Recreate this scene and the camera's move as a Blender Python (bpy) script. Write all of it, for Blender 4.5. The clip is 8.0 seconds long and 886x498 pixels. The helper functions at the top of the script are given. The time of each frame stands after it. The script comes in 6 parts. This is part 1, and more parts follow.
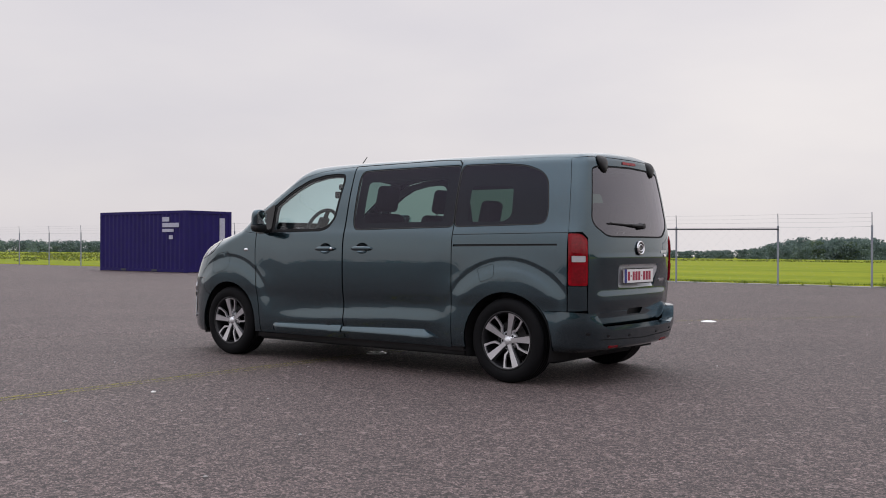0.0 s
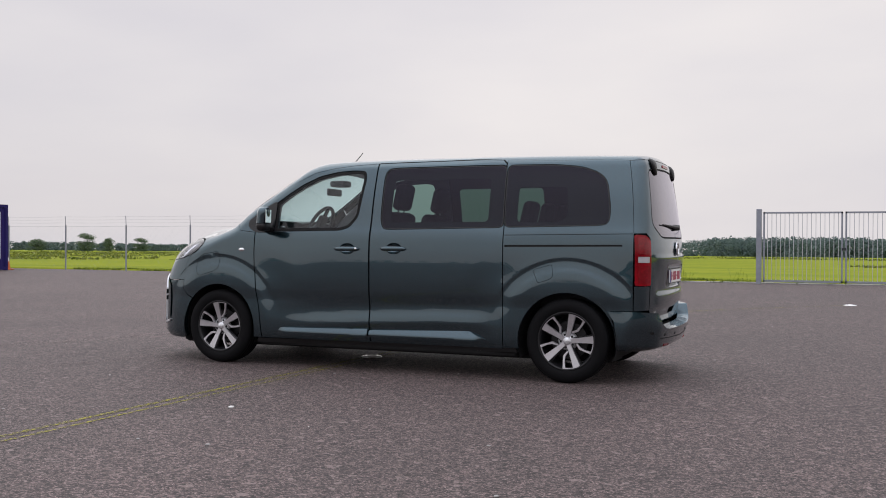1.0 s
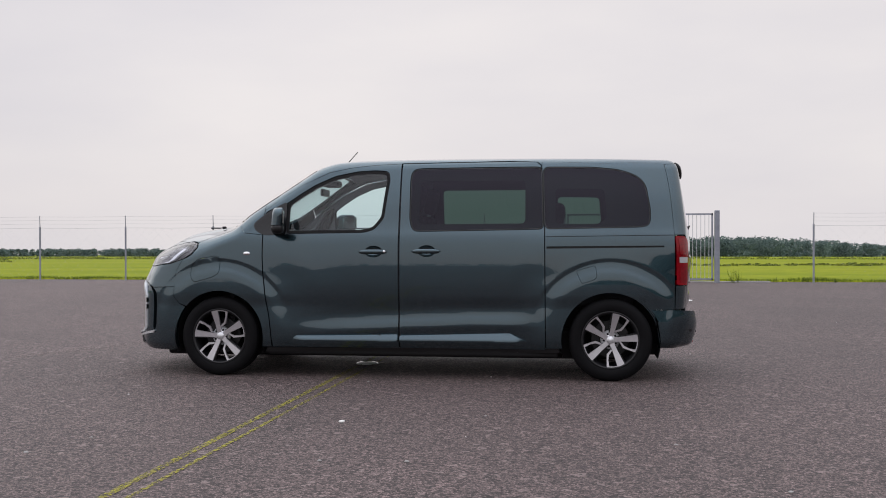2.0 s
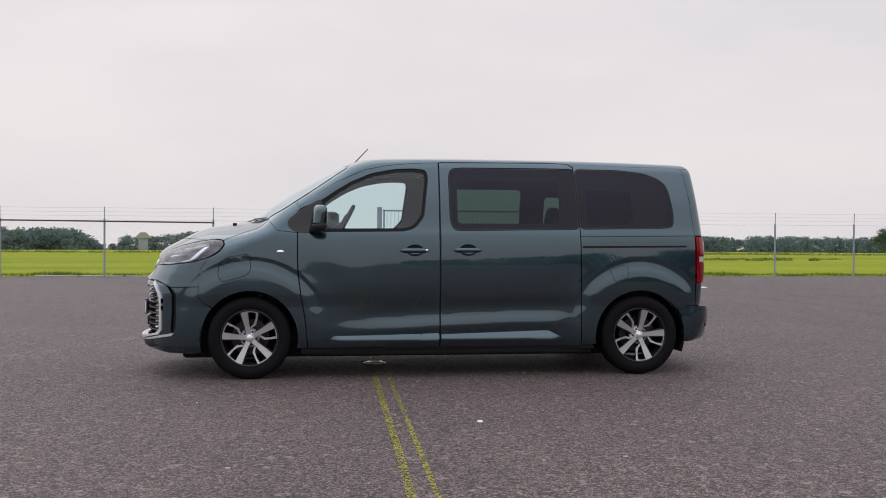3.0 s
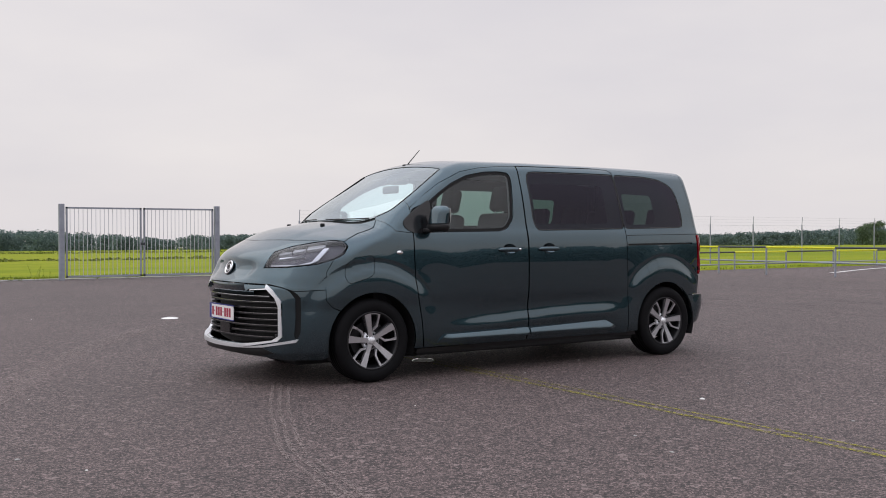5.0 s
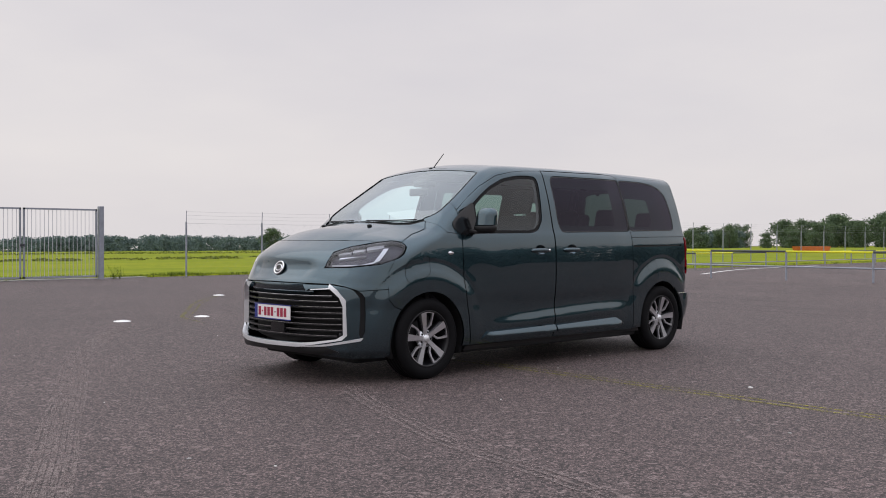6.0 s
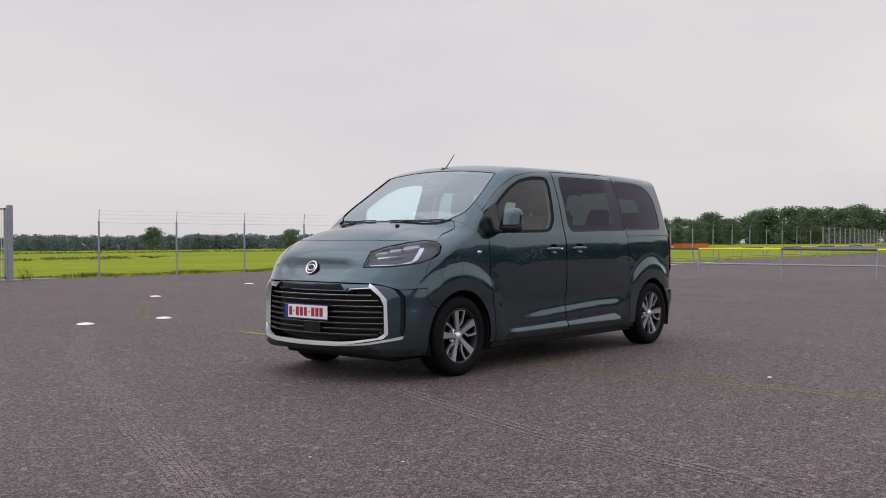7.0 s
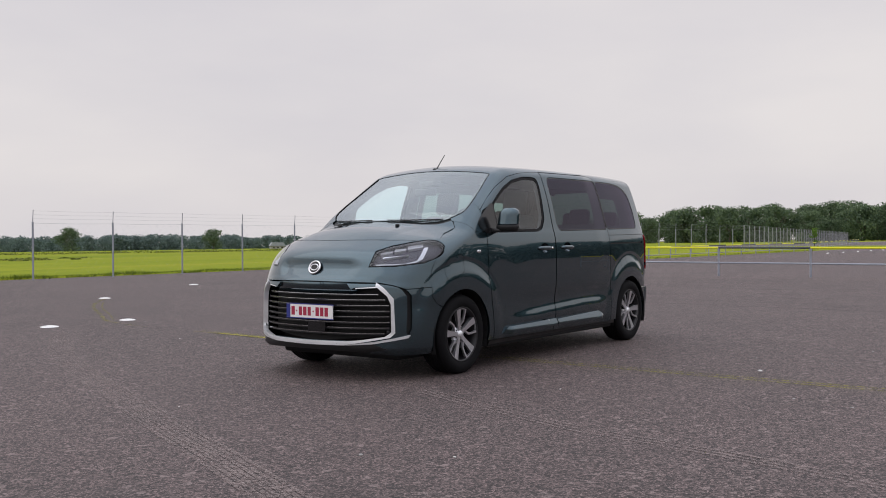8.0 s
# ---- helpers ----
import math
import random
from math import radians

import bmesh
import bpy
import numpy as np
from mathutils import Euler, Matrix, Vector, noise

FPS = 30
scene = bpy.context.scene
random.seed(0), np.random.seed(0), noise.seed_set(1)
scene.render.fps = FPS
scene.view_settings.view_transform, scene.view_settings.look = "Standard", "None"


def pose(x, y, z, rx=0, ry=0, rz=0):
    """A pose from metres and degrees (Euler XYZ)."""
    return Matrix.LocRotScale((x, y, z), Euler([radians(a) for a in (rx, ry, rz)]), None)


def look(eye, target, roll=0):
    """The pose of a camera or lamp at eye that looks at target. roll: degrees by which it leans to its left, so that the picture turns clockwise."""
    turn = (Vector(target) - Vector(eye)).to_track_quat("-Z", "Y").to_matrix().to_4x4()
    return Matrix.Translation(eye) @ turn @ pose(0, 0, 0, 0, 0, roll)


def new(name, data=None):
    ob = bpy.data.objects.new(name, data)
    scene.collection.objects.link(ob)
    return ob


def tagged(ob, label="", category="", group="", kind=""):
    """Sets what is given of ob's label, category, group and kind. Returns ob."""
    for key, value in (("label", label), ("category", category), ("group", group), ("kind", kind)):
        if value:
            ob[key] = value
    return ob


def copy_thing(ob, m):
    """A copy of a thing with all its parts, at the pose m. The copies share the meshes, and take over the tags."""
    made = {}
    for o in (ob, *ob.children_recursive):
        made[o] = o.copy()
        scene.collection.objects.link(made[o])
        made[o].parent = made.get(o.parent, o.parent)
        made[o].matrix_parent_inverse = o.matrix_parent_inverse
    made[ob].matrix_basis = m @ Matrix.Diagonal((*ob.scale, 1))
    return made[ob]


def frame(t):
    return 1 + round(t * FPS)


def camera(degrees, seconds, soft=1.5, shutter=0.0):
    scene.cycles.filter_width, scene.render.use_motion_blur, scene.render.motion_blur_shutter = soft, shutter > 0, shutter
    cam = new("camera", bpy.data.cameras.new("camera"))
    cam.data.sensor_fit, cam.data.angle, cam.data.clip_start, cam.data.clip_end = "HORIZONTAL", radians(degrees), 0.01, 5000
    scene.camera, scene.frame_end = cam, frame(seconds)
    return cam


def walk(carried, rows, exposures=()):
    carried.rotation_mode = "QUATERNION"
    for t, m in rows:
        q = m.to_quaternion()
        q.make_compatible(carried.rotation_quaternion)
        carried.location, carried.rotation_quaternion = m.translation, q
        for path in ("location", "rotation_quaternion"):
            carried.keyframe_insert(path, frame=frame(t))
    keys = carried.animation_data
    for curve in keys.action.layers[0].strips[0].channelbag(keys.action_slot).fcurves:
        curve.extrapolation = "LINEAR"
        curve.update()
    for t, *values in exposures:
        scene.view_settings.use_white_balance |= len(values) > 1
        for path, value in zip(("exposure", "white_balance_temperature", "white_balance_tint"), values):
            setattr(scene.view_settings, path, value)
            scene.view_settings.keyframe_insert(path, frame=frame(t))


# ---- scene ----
from mathutils.geometry import delaunay_2d_cdt

# the camera and its walk
cam = camera(48.4, 8.0, soft=1.0)
PATH = [
    (0, (5.959, -7.372, 1.082), (4.744, -5.783, 1.075), 0.2),
    (0.5, (4.846, -8.022, 1.104), (3.852, -6.287, 1.092), 0.1),
    (1, (3.737, -8.463, 1.113), (2.967, -6.618, 1.099), 0.3),
    (1.2, (3.299, -8.592, 1.108), (2.617, -6.712, 1.097), 0.2),
    (2.3, (0.547, -9.041, 1.121), (0.458, -7.044, 1.107), 0.0),
    (2.5, (0.045, -9.061, 1.132), (0.062, -7.061, 1.115), 0.1),
    (3, (-1.181, -9.016, 1.15), (-0.908, -7.035, 1.129), 0.3),
    (3.5, (-2.465, -8.825, 1.149), (-1.933, -6.897, 1.128), 0.3),
    (4, (-3.539, -8.554, 1.15), (-2.803, -6.695, 1.129), 0.2),
    (4.5, (-4.601, -8.178, 1.153), (-3.669, -6.409, 1.131), 0.3),
    (4.7, (-4.974, -8.007, 1.165), (-3.968, -6.278, 1.141), 0.0),
    (5.8, (-6.78, -7.082, 1.146), (-5.465, -5.575, 1.128), 0.3),
    (6, (-7.048, -6.907, 1.147), (-5.688, -5.441, 1.128), 0.1),
    (6.5, (-7.632, -6.481, 1.15), (-6.176, -5.109, 1.13), 0.0),
    (7, (-8.018, -6.137, 1.155), (-6.495, -4.841, 1.133), -0.1),
    (7.5, (-8.331, -5.853, 1.161), (-6.75, -4.628, 1.138), -0.2),
    (8, (-8.507, -5.675, 1.155), (-6.887, -4.502, 1.132), -0.3),
]
walk(cam, [(t, look(eye, target, roll)) for t, eye, target, roll in PATH], exposures=[(0, 0.0), (4.5, 0.0), (6.5, -0.09), (8, -0.1)])

# ---- light: a bright overcast sky and a weak, wide sun ----
SUN_TURN, SUN_UP = radians(-55), radians(46)      # clockwise from +y, above the horizon
world = bpy.data.worlds.new("overcast_sky")
scene.world = world
world.use_nodes = True
wn, wl = world.node_tree.nodes, world.node_tree.links
wn.clear()
sky = wn.new("ShaderNodeTexSky")
sky.sky_type, sky.sun_disc = "NISHITA", False
sky.sun_elevation, sky.sun_rotation = SUN_UP, SUN_TURN
sky.air_density, sky.dust_density = 1.0, 3.0
coord = wn.new("ShaderNodeTexCoord")
squash = wn.new("ShaderNodeMapping")
squash.inputs["Scale"].default_value = (1.0, 1.0, 3.2)
clouds = wn.new("ShaderNodeTexNoise")
clouds.inputs["Scale"].default_value, clouds.inputs["Detail"].default_value, clouds.inputs["Roughness"].default_value = 2.1, 5.0, 0.5
tone = wn.new("ShaderNodeValToRGB")
tone.color_ramp.elements[0].position, tone.color_ramp.elements[0].color = 0.28, (6.78, 6.48, 6.8, 1)
tone.color_ramp.elements[1].position, tone.color_ramp.elements[1].color = 0.66, (7.93, 7.49, 7.46, 1)
cover = wn.new("ShaderNodeMix")
cover.data_type = "RGBA"
cover.inputs["Factor"].default_value = 0.93
back = wn.new("ShaderNodeBackground")
back.inputs["Strength"].default_value = 0.11
out = wn.new("ShaderNodeOutputWorld")
wl.new(coord.outputs["Generated"], squash.inputs["Vector"])
wl.new(squash.outputs["Vector"], clouds.inputs["Vector"])
wl.new(clouds.outputs["Fac"], tone.inputs["Fac"])
wl.new(sky.outputs["Color"], cover.inputs["A"])
wl.new(tone.outputs["Color"], cover.inputs["B"])
# an overcast sky is brighter overhead than near the horizon
height = wn.new("ShaderNodeSeparateXYZ")
lift = wn.new("ShaderNodeValToRGB")
lift.color_ramp.elements[0].position, lift.color_ramp.elements[0].color = 0.24, (1.0, 1.0, 1.0, 1)
lift.color_ramp.elements[1].position, lift.color_ramp.elements[1].color = 0.90, (1.88, 2.0, 2.16, 1)
dome = wn.new("ShaderNodeMix")
dome.data_type, dome.blend_type = "RGBA", "MULTIPLY"
dome.inputs["Factor"].default_value = 1.0
wl.new(coord.outputs["Generated"], height.inputs["Vector"])
wl.new(height.outputs["Z"], lift.inputs["Fac"])
wl.new(cover.outputs["Result"], dome.inputs["A"])
wl.new(lift.outputs["Color"], dome.inputs["B"])
# the cloud is thicker and greyer towards the west
west = wn.new("ShaderNodeVectorMath")
west.operation = "DOT_PRODUCT"
west.inputs[1].default_value = (math.sin(radians(-64)), math.cos(radians(-64)), 0.12)
grey = wn.new("ShaderNodeValToRGB")
grey.color_ramp.elements[0].position, grey.color_ramp.elements[0].color = 0.72, (1.0, 1.0, 1.0, 1)
grey.color_ramp.elements[1].position, grey.color_ramp.elements[1].color = 0.99, (0.86, 0.87, 0.90, 1)
veil = wn.new("ShaderNodeMix")
veil.data_type, veil.blend_type = "RGBA", "MULTIPLY"
veil.inputs["Factor"].default_value = 1.0
wl.new(coord.outputs["Generated"], west.inputs[0])
wl.new(west.outputs["Value"], grey.inputs["Fac"])
wl.new(dome.outputs["Result"], veil.inputs["A"])
wl.new(grey.outputs["Color"], veil.inputs["B"])
wl.new(veil.outputs["Result"], back.inputs["Color"])
wl.new(back.outputs["Background"], out.inputs["Surface"])
sun = new("sun", bpy.data.lights.new("sun", "SUN"))
sun.data.energy, sun.data.angle, sun.data.color = 0.6, radians(80), (1.0, 0.97, 0.93)
toward = Vector((math.sin(SUN_TURN) * math.cos(SUN_UP), math.cos(SUN_TURN) * math.cos(SUN_UP), math.sin(SUN_UP)))
sun.matrix_world = look(toward * 60, (0, 0, 0))


# ---- materials ----
class Nodes:
    """A node material under construction: a Principled surface and short helpers."""

    def __init__(self, name, color=(0.5, 0.5, 0.5), rough=0.5, metal=0.0, **more):
        self.mat = bpy.data.materials.new(name)
        self.mat.use_nodes = True
        self.tree = self.mat.node_tree
        self.shader = self.tree.nodes["Principled BSDF"]
        self.set(**{"Base Color": (*color, 1), "Roughness": rough, "Metallic": metal}, **more)

    def set(self, **values):
        for key, value in values.items():
            self.shader.inputs[key.replace("_", " ")].default_value = value
        return self

    def node(self, kind, **values):
        n = self.tree.nodes.new(kind)
        for key, value in values.items():
            n.inputs[key].default_value = value
        return n

    def link(self, a, b):
        self.tree.links.new(a, b)

    def place(self, scale=(1, 1, 1)):
        c = self.node("ShaderNodeTexCoord")
        m = self.node("ShaderNodeMapping", Scale=scale)
        self.link(c.outputs["Object"], m.inputs["Vector"])
        return m.outputs["Vector"]

    def noise(self, scale, detail=4.0, rough=0.55, at=None):
        n = self.node("ShaderNodeTexNoise", Scale=scale, Detail=detail, Roughness=rough)
        self.link(at or self.place(), n.inputs["Vector"])
        return n.outputs["Fac"]

    def ramp(self, fac, stops):
        n = self.node("ShaderNodeValToRGB")
        e = n.color_ramp.elements
        while len(e) < len(stops):
            e.new(0.5)
        for el, (pos, col) in zip(e, stops):
            el.position, el.color = pos, (*col, 1) if len(col) == 3 else col
        self.link(fac, n.inputs["Fac"])
        return n.outputs["Color"]

    def mix(self, fac, a, b, kind="MIX"):
        n = self.node("ShaderNodeMix")
        n.data_type, n.blend_type = "RGBA", kind
        for value, key in ((fac, "Factor"), (a, "A"), (b, "B")):
            s = n.inputs[key] if key == "Factor" else [i for i in n.inputs if i.name == key and i.type == "RGBA"][0]
            if isinstance(value, bpy.types.NodeSocket):
                self.link(value, s)
            else:
                s.default_value = value if key == "Factor" else (*value, 1)
        return [o for o in n.outputs if o.type == "RGBA"][0]

    def color(self, socket):
        self.link(socket, self.shader.inputs["Base Color"])
        return self

    def rough(self, socket, lo, hi):
        n = self.node("ShaderNodeMapRange")
        n.inputs["To Min"].default_value, n.inputs["To Max"].default_value = lo, hi
        self.link(socket, n.inputs["Value"])
        self.link(n.outputs["Result"], self.shader.inputs["Roughness"])
        return self

    def bump(self, socket, strength=0.3, distance=0.01):
        n = self.node("ShaderNodeBump", Strength=strength, Distance=distance)
        self.link(socket, n.inputs["Height"])
        self.link(n.outputs["Normal"], self.shader.inputs["Normal"])
        return self


def plain(name, color, rough=0.5, metal=0.0, grain=0.12, scale=25.0, bump=0.08, **more):
    """A surface of one colour with slight blotches, grain and relief."""
    n = Nodes(name, color, rough, metal, **more)
    f = n.noise(scale, 5.0)
    g = n.noise(scale * 0.12, 3.0)
    dark, light = tuple(c * (1 - grain) for c in color), tuple(min(c * (1 + grain), 1) for c in color)
    n.color(n.mix(0.5, n.ramp(f, [(0.3, dark), (0.7, light)]), n.ramp(g, [(0.3, dark), (0.7, light)])))
    n.rough(f, max(rough - 0.06, 0.0), min(rough + 0.06, 1.0))
    if bump:
        n.bump(f, bump, 0.004)
    return n.mat


def car_paint():
    n = Nodes("dark_green_paint", (0.026, 0.066, 0.086), 0.22, 0.95, Coat_Weight=1.0, Coat_Roughness=0.01, Coat_IOR=1.65, Specular_Tint=(0.62, 0.66, 0.68, 1))
    flake = n.noise(900.0, 1.0)
    dust = n.noise(3.0, 5.0)
    c = n.ramp(flake, [(0.3, (0.023, 0.050, 0.065)), (0.7, (0.043, 0.084, 0.105))])
    n.color(n.mix(n.ramp(dust, [(0.5, (0, 0, 0)), (0.9, (0.12, 0.12, 0.12))]), c, (0.05, 0.06, 0.06)))
    n.rough(flake, 0.19, 0.27)
    return n.mat


def tinted(name, color, rough=0.0, clear=0.075, gloss=(1, 1, 1), rim=0.9):
    """A thin pane: tinted see-through and mirror-like on its face."""
    mat = bpy.data.materials.new(name)
    mat.use_nodes = True
    t = mat.node_tree
    t.nodes.clear()
    see, shine, mix, face, curve_, gain, out_ = (t.nodes.new("ShaderNode" + k) for k in ("BsdfTransparent", "BsdfGlossy", "MixShader", "LayerWeight", "Math", "Math", "OutputMaterial"))
    see.inputs["Color"].default_value = (*color, 1)
    shine.inputs["Roughness"].default_value = rough
    shine.inputs["Color"].default_value = (*gloss, 1)
    face.inputs["Blend"].default_value = 0.5
    curve_.operation, gain.operation = "POWER", "MULTIPLY_ADD"
    curve_.inputs[1].default_value = 4.0
    gain.inputs[1].default_value, gain.inputs[2].default_value = rim, clear
    t.links.new(face.outputs["Facing"], curve_.inputs[0])
    t.links.new(curve_.outputs[0], gain.inputs[0])
    t.links.new(gain.outputs[0], mix.inputs[0])
    t.links.new(see.outputs[0], mix.inputs[1])
    t.links.new(shine.outputs[0], mix.inputs[2])
    t.links.new(mix.outputs[0], out_.inputs["Surface"])
    return mat


def asphalt():
    n = Nodes("worn_asphalt", (0.1, 0.09, 0.09), 0.85, Specular_IOR_Level=0.60)
    at = n.place()
    grit = n.node("ShaderNodeTexVoronoi", Scale=130.0)
    n.link(at, grit.inputs["Vector"])
    fleck = n.node("ShaderNodeTexVoronoi", Scale=26.0)
    n.link(at, fleck.inputs["Vector"])
    pit_shade = n.node("ShaderNodeTexVoronoi", Scale=62.0)
    n.link(at, pit_shade.inputs["Vector"])
    fine = n.noise(70.0, 3.0, 0.7, at)
    mid = n.noise(9.0, 5.0, 0.7, at)
    blotch = n.noise(0.45, 5.0, 0.6, at)
    wide = n.noise(0.07, 4.0, 0.5, n.place((1.0, 0.35, 1.0)))
    stones = n.ramp(n.node_color(grit), [(0.0, (0.006, 0.0045, 0.0045)), (0.45, (0.094, 0.0725, 0.0705)), (0.85, (0.245, 0.194, 0.188)), (1.0, (0.46, 0.375, 0.362))])
    base = n.mix(n.ramp(fine, [(0.38, (0, 0, 0)), (0.62, (0.35, 0.35, 0.35))]), stones, (0.120, 0.0925, 0.090))
    base = n.mix(n.ramp(n.node_color(fleck), [(0.955, (0, 0, 0)), (0.97, (0.55, 0.55, 0.55))]), base, (0.36, 0.31, 0.30))
    # random cells darkened in the colour, standing for shade in pits between stones
    base = n.mix(n.ramp(n.node_color(pit_shade), [(0.22, (0.85, 0.85, 0.85)), (0.34, (0, 0, 0))]), base, (0.016, 0.0105, 0.010))
    base = n.mix(1.0, base, n.ramp(mid, [(0.3, (0.92, 0.92, 0.92)), (0.7, (1.07, 1.07, 1.07))]), "MULTIPLY")
    base = n.mix(1.0, base, n.ramp(blotch, [(0.3, (0.86, 0.86, 0.86)), (0.7, (1.14, 1.13, 1.13))]), "MULTIPLY")
    base = n.mix(1.0, base, n.ramp(wide, [(0.35, (0.655, 0.585, 0.578)), (0.65, (0.845, 0.755, 0.746))]), "MULTIPLY")
    n.color(base)
    n.rough(fine, 0.60, 0.86)
    n.bump(grit.outputs["Distance"], 0.55, 0.016)
    return n.mat


def node_color(self, voronoi):
    sep = self.node("ShaderNodeSeparateColor")
    self.link(voronoi.outputs["Color"], sep.inputs["Color"])
    return sep.outputs["Red"]


Nodes.node_color = node_color


def meadow():
    n = Nodes("grass_ground", (0.17, 0.24, 0.02), 0.9, Specular_IOR_Level=0.05)
    at = n.place((1.0, 1.0, 1.0))
    strip = n.place((0.25, 1.6, 1.0))
    far = n.noise(0.10, 5.0, 0.6, strip)
    dry = n.noise(0.05, 4.0, 0.6, strip)
    tuft = n.noise(1.3, 6.0, 0.7, at)
    c = n.ramp(far, [(0.3, (0.205, 0.275, 0.018)), (0.5, (0.305, 0.355, 0.022)), (0.72, (0.385, 0.395, 0.032))])
    c = n.mix(n.ramp(dry, [(0.55, (0, 0, 0)), (0.75, (0.5, 0.5, 0.5))]), c, (0.44, 0.40, 0.07))
    c = n.mix(1.0, c, n.ramp(tuft, [(0.3, (0.49, 0.53, 0.49)), (0.65, (0.80, 0.79, 0.79))]), "MULTIPLY")
    n.color(c)
    n.bump(tuft, 0.25, 0.05)
    return n.mat


def leaves(name, dark, light):
    n = Nodes(name, light, 0.75)
    geo = n.node("ShaderNodeNewGeometry")
    big = n.noise(0.35, 3.0)
    c = n.ramp(geo.outputs["Random Per Island"], [(0.0, dark), (1.0, light)])
    c = n.mix(1.0, c, n.ramp(big, [(0.3, (0.58, 0.62, 0.62)), (0.7, (1.05, 1.0, 0.93))]), "MULTIPLY")
    n.color(c)
    thin, mx = n.node("ShaderNodeBsdfTranslucent"), n.node("ShaderNodeMixShader", Fac=0.4)
    n.link(c, thin.inputs["Color"])
    n.link(n.shader.outputs[0], mx.inputs[1])
    n.link(thin.outputs[0], mx.inputs[2])
    n.link(mx.outputs[0], n.tree.nodes["Material Output"].inputs["Surface"])
    return n.mat


PAINT = car_paint()
RUBBER = plain("black_rubber", (0.012, 0.012, 0.013), 0.8, bump=0.15, Specular_IOR_Level=0.25)
TYRE = plain("tyre_rubber", (0.006, 0.006, 0.007), 0.75, bump=0.2, scale=60, Specular_IOR_Level=0.13)
BLACK_TRIM = plain("black_plastic", (0.011, 0.011, 0.012), 0.45, bump=0.1, scale=120, Specular_IOR_Level=0.35)
GLOSS_BLACK = plain("gloss_black", (0.008, 0.008, 0.009), 0.12, bump=0.0)
CHROME = plain("satin_chrome", (0.72, 0.72, 0.74), 0.16, 1.0, grain=0.03, bump=0.0)
SILVER = plain("silver_lacquer", (0.74, 0.75, 0.77), 0.3, 0.6, grain=0.05, bump=0.0)
RIM_FACE = plain("machined_alloy", (0.60, 0.60, 0.63), 0.30, 0.85, grain=0.06, scale=40, bump=0.02)
RIM_DARK = plain("dark_alloy", (0.012, 0.012, 0.014), 0.4, 0.3, bump=0.0)
STEEL = plain("galvanised_steel", (0.42, 0.44, 0.47), 0.5, 0.6, grain=0.18, scale=18)
CABIN = plain("dark_cabin_plastic", (0.030, 0.031, 0.037), 0.7, scale=80)
CLOTH = plain("dark_seat_cloth", (0.030, 0.031, 0.036), 0.95, scale=140, bump=0.3)
PILLAR = plain("grey_pillar_trim", (0.14, 0.145, 0.16), 0.9, scale=90)
LINER = plain("grey_headliner", (0.32, 0.32, 0.34), 0.95, scale=90)
CLEAR_GLASS = tinted("clear_glass", (0.80, 0.92, 0.92), 0.0, 0.05)
DARK_GLASS = tinted("privacy_glass", (0.20, 0.295, 0.255), 0.0, 0.030, (0.86, 0.80, 1.0), 0.5)
SCREEN_GLASS = tinted("windscreen_glass", (0.78, 0.94, 0.94), 0.0, 0.20, (0.90, 0.97, 1.0))
REAR_GLASS = tinted("tailgate_glass", (0.17, 0.22, 0.20), 0.0, 0.14, (0.96, 0.93, 1.0))
LAMP_GLASS = tinted("lamp_lens", (0.84, 0.86, 0.9), 0.0, 0.04)
RED_LENS = plain("red_lens", (0.25, 0.001, 0.007), 0.12, grain=0.45, scale=45, bump=0.0, Specular_IOR_Level=0.3)
RED_DEEP = plain("deep_red_lens", (0.20, 0.0008, 0.006), 0.08, grain=0.55, scale=60, bump=0.25, Specular_IOR_Level=0.5)
CLEAR_LENS = plain("clear_lens", (0.45, 0.45, 0.47), 0.15, grain=0.08, bump=0.0, Coat_Weight=1.0)
DRL = plain("white_light_guide", (0.82, 0.83, 0.86), 0.2, grain=0.03, bump=0.0, Coat_Weight=1.0)
LAMP_SHELL = plain("grey_lamp_housing", (0.055, 0.050, 0.066), 0.4, scale=60, bump=0.0)
SLAT_BLACK = plain("matt_black_slat", (0.006, 0.006, 0.007), 0.7, bump=0.0)
MIRROR = plain("mirror_glass", (0.85, 0.86, 0.87), 0.02, 1.0, grain=0.0, bump=0.0)
PLATE_WHITE = plain("plate_white", (0.78, 0.77, 0.76), 0.4, grain=0.03, bump=0.0)
PLATE_RED = plain("plate_red", (0.33, 0.015, 0.05), 0.5, grain=0.05, bump=0.0)
PLATE_BLUE = plain("plate_blue", (0.02, 0.03, 0.2), 0.5, grain=0.05, bump=0.0)
ASPHALT = asphalt()
GRASS = meadow()
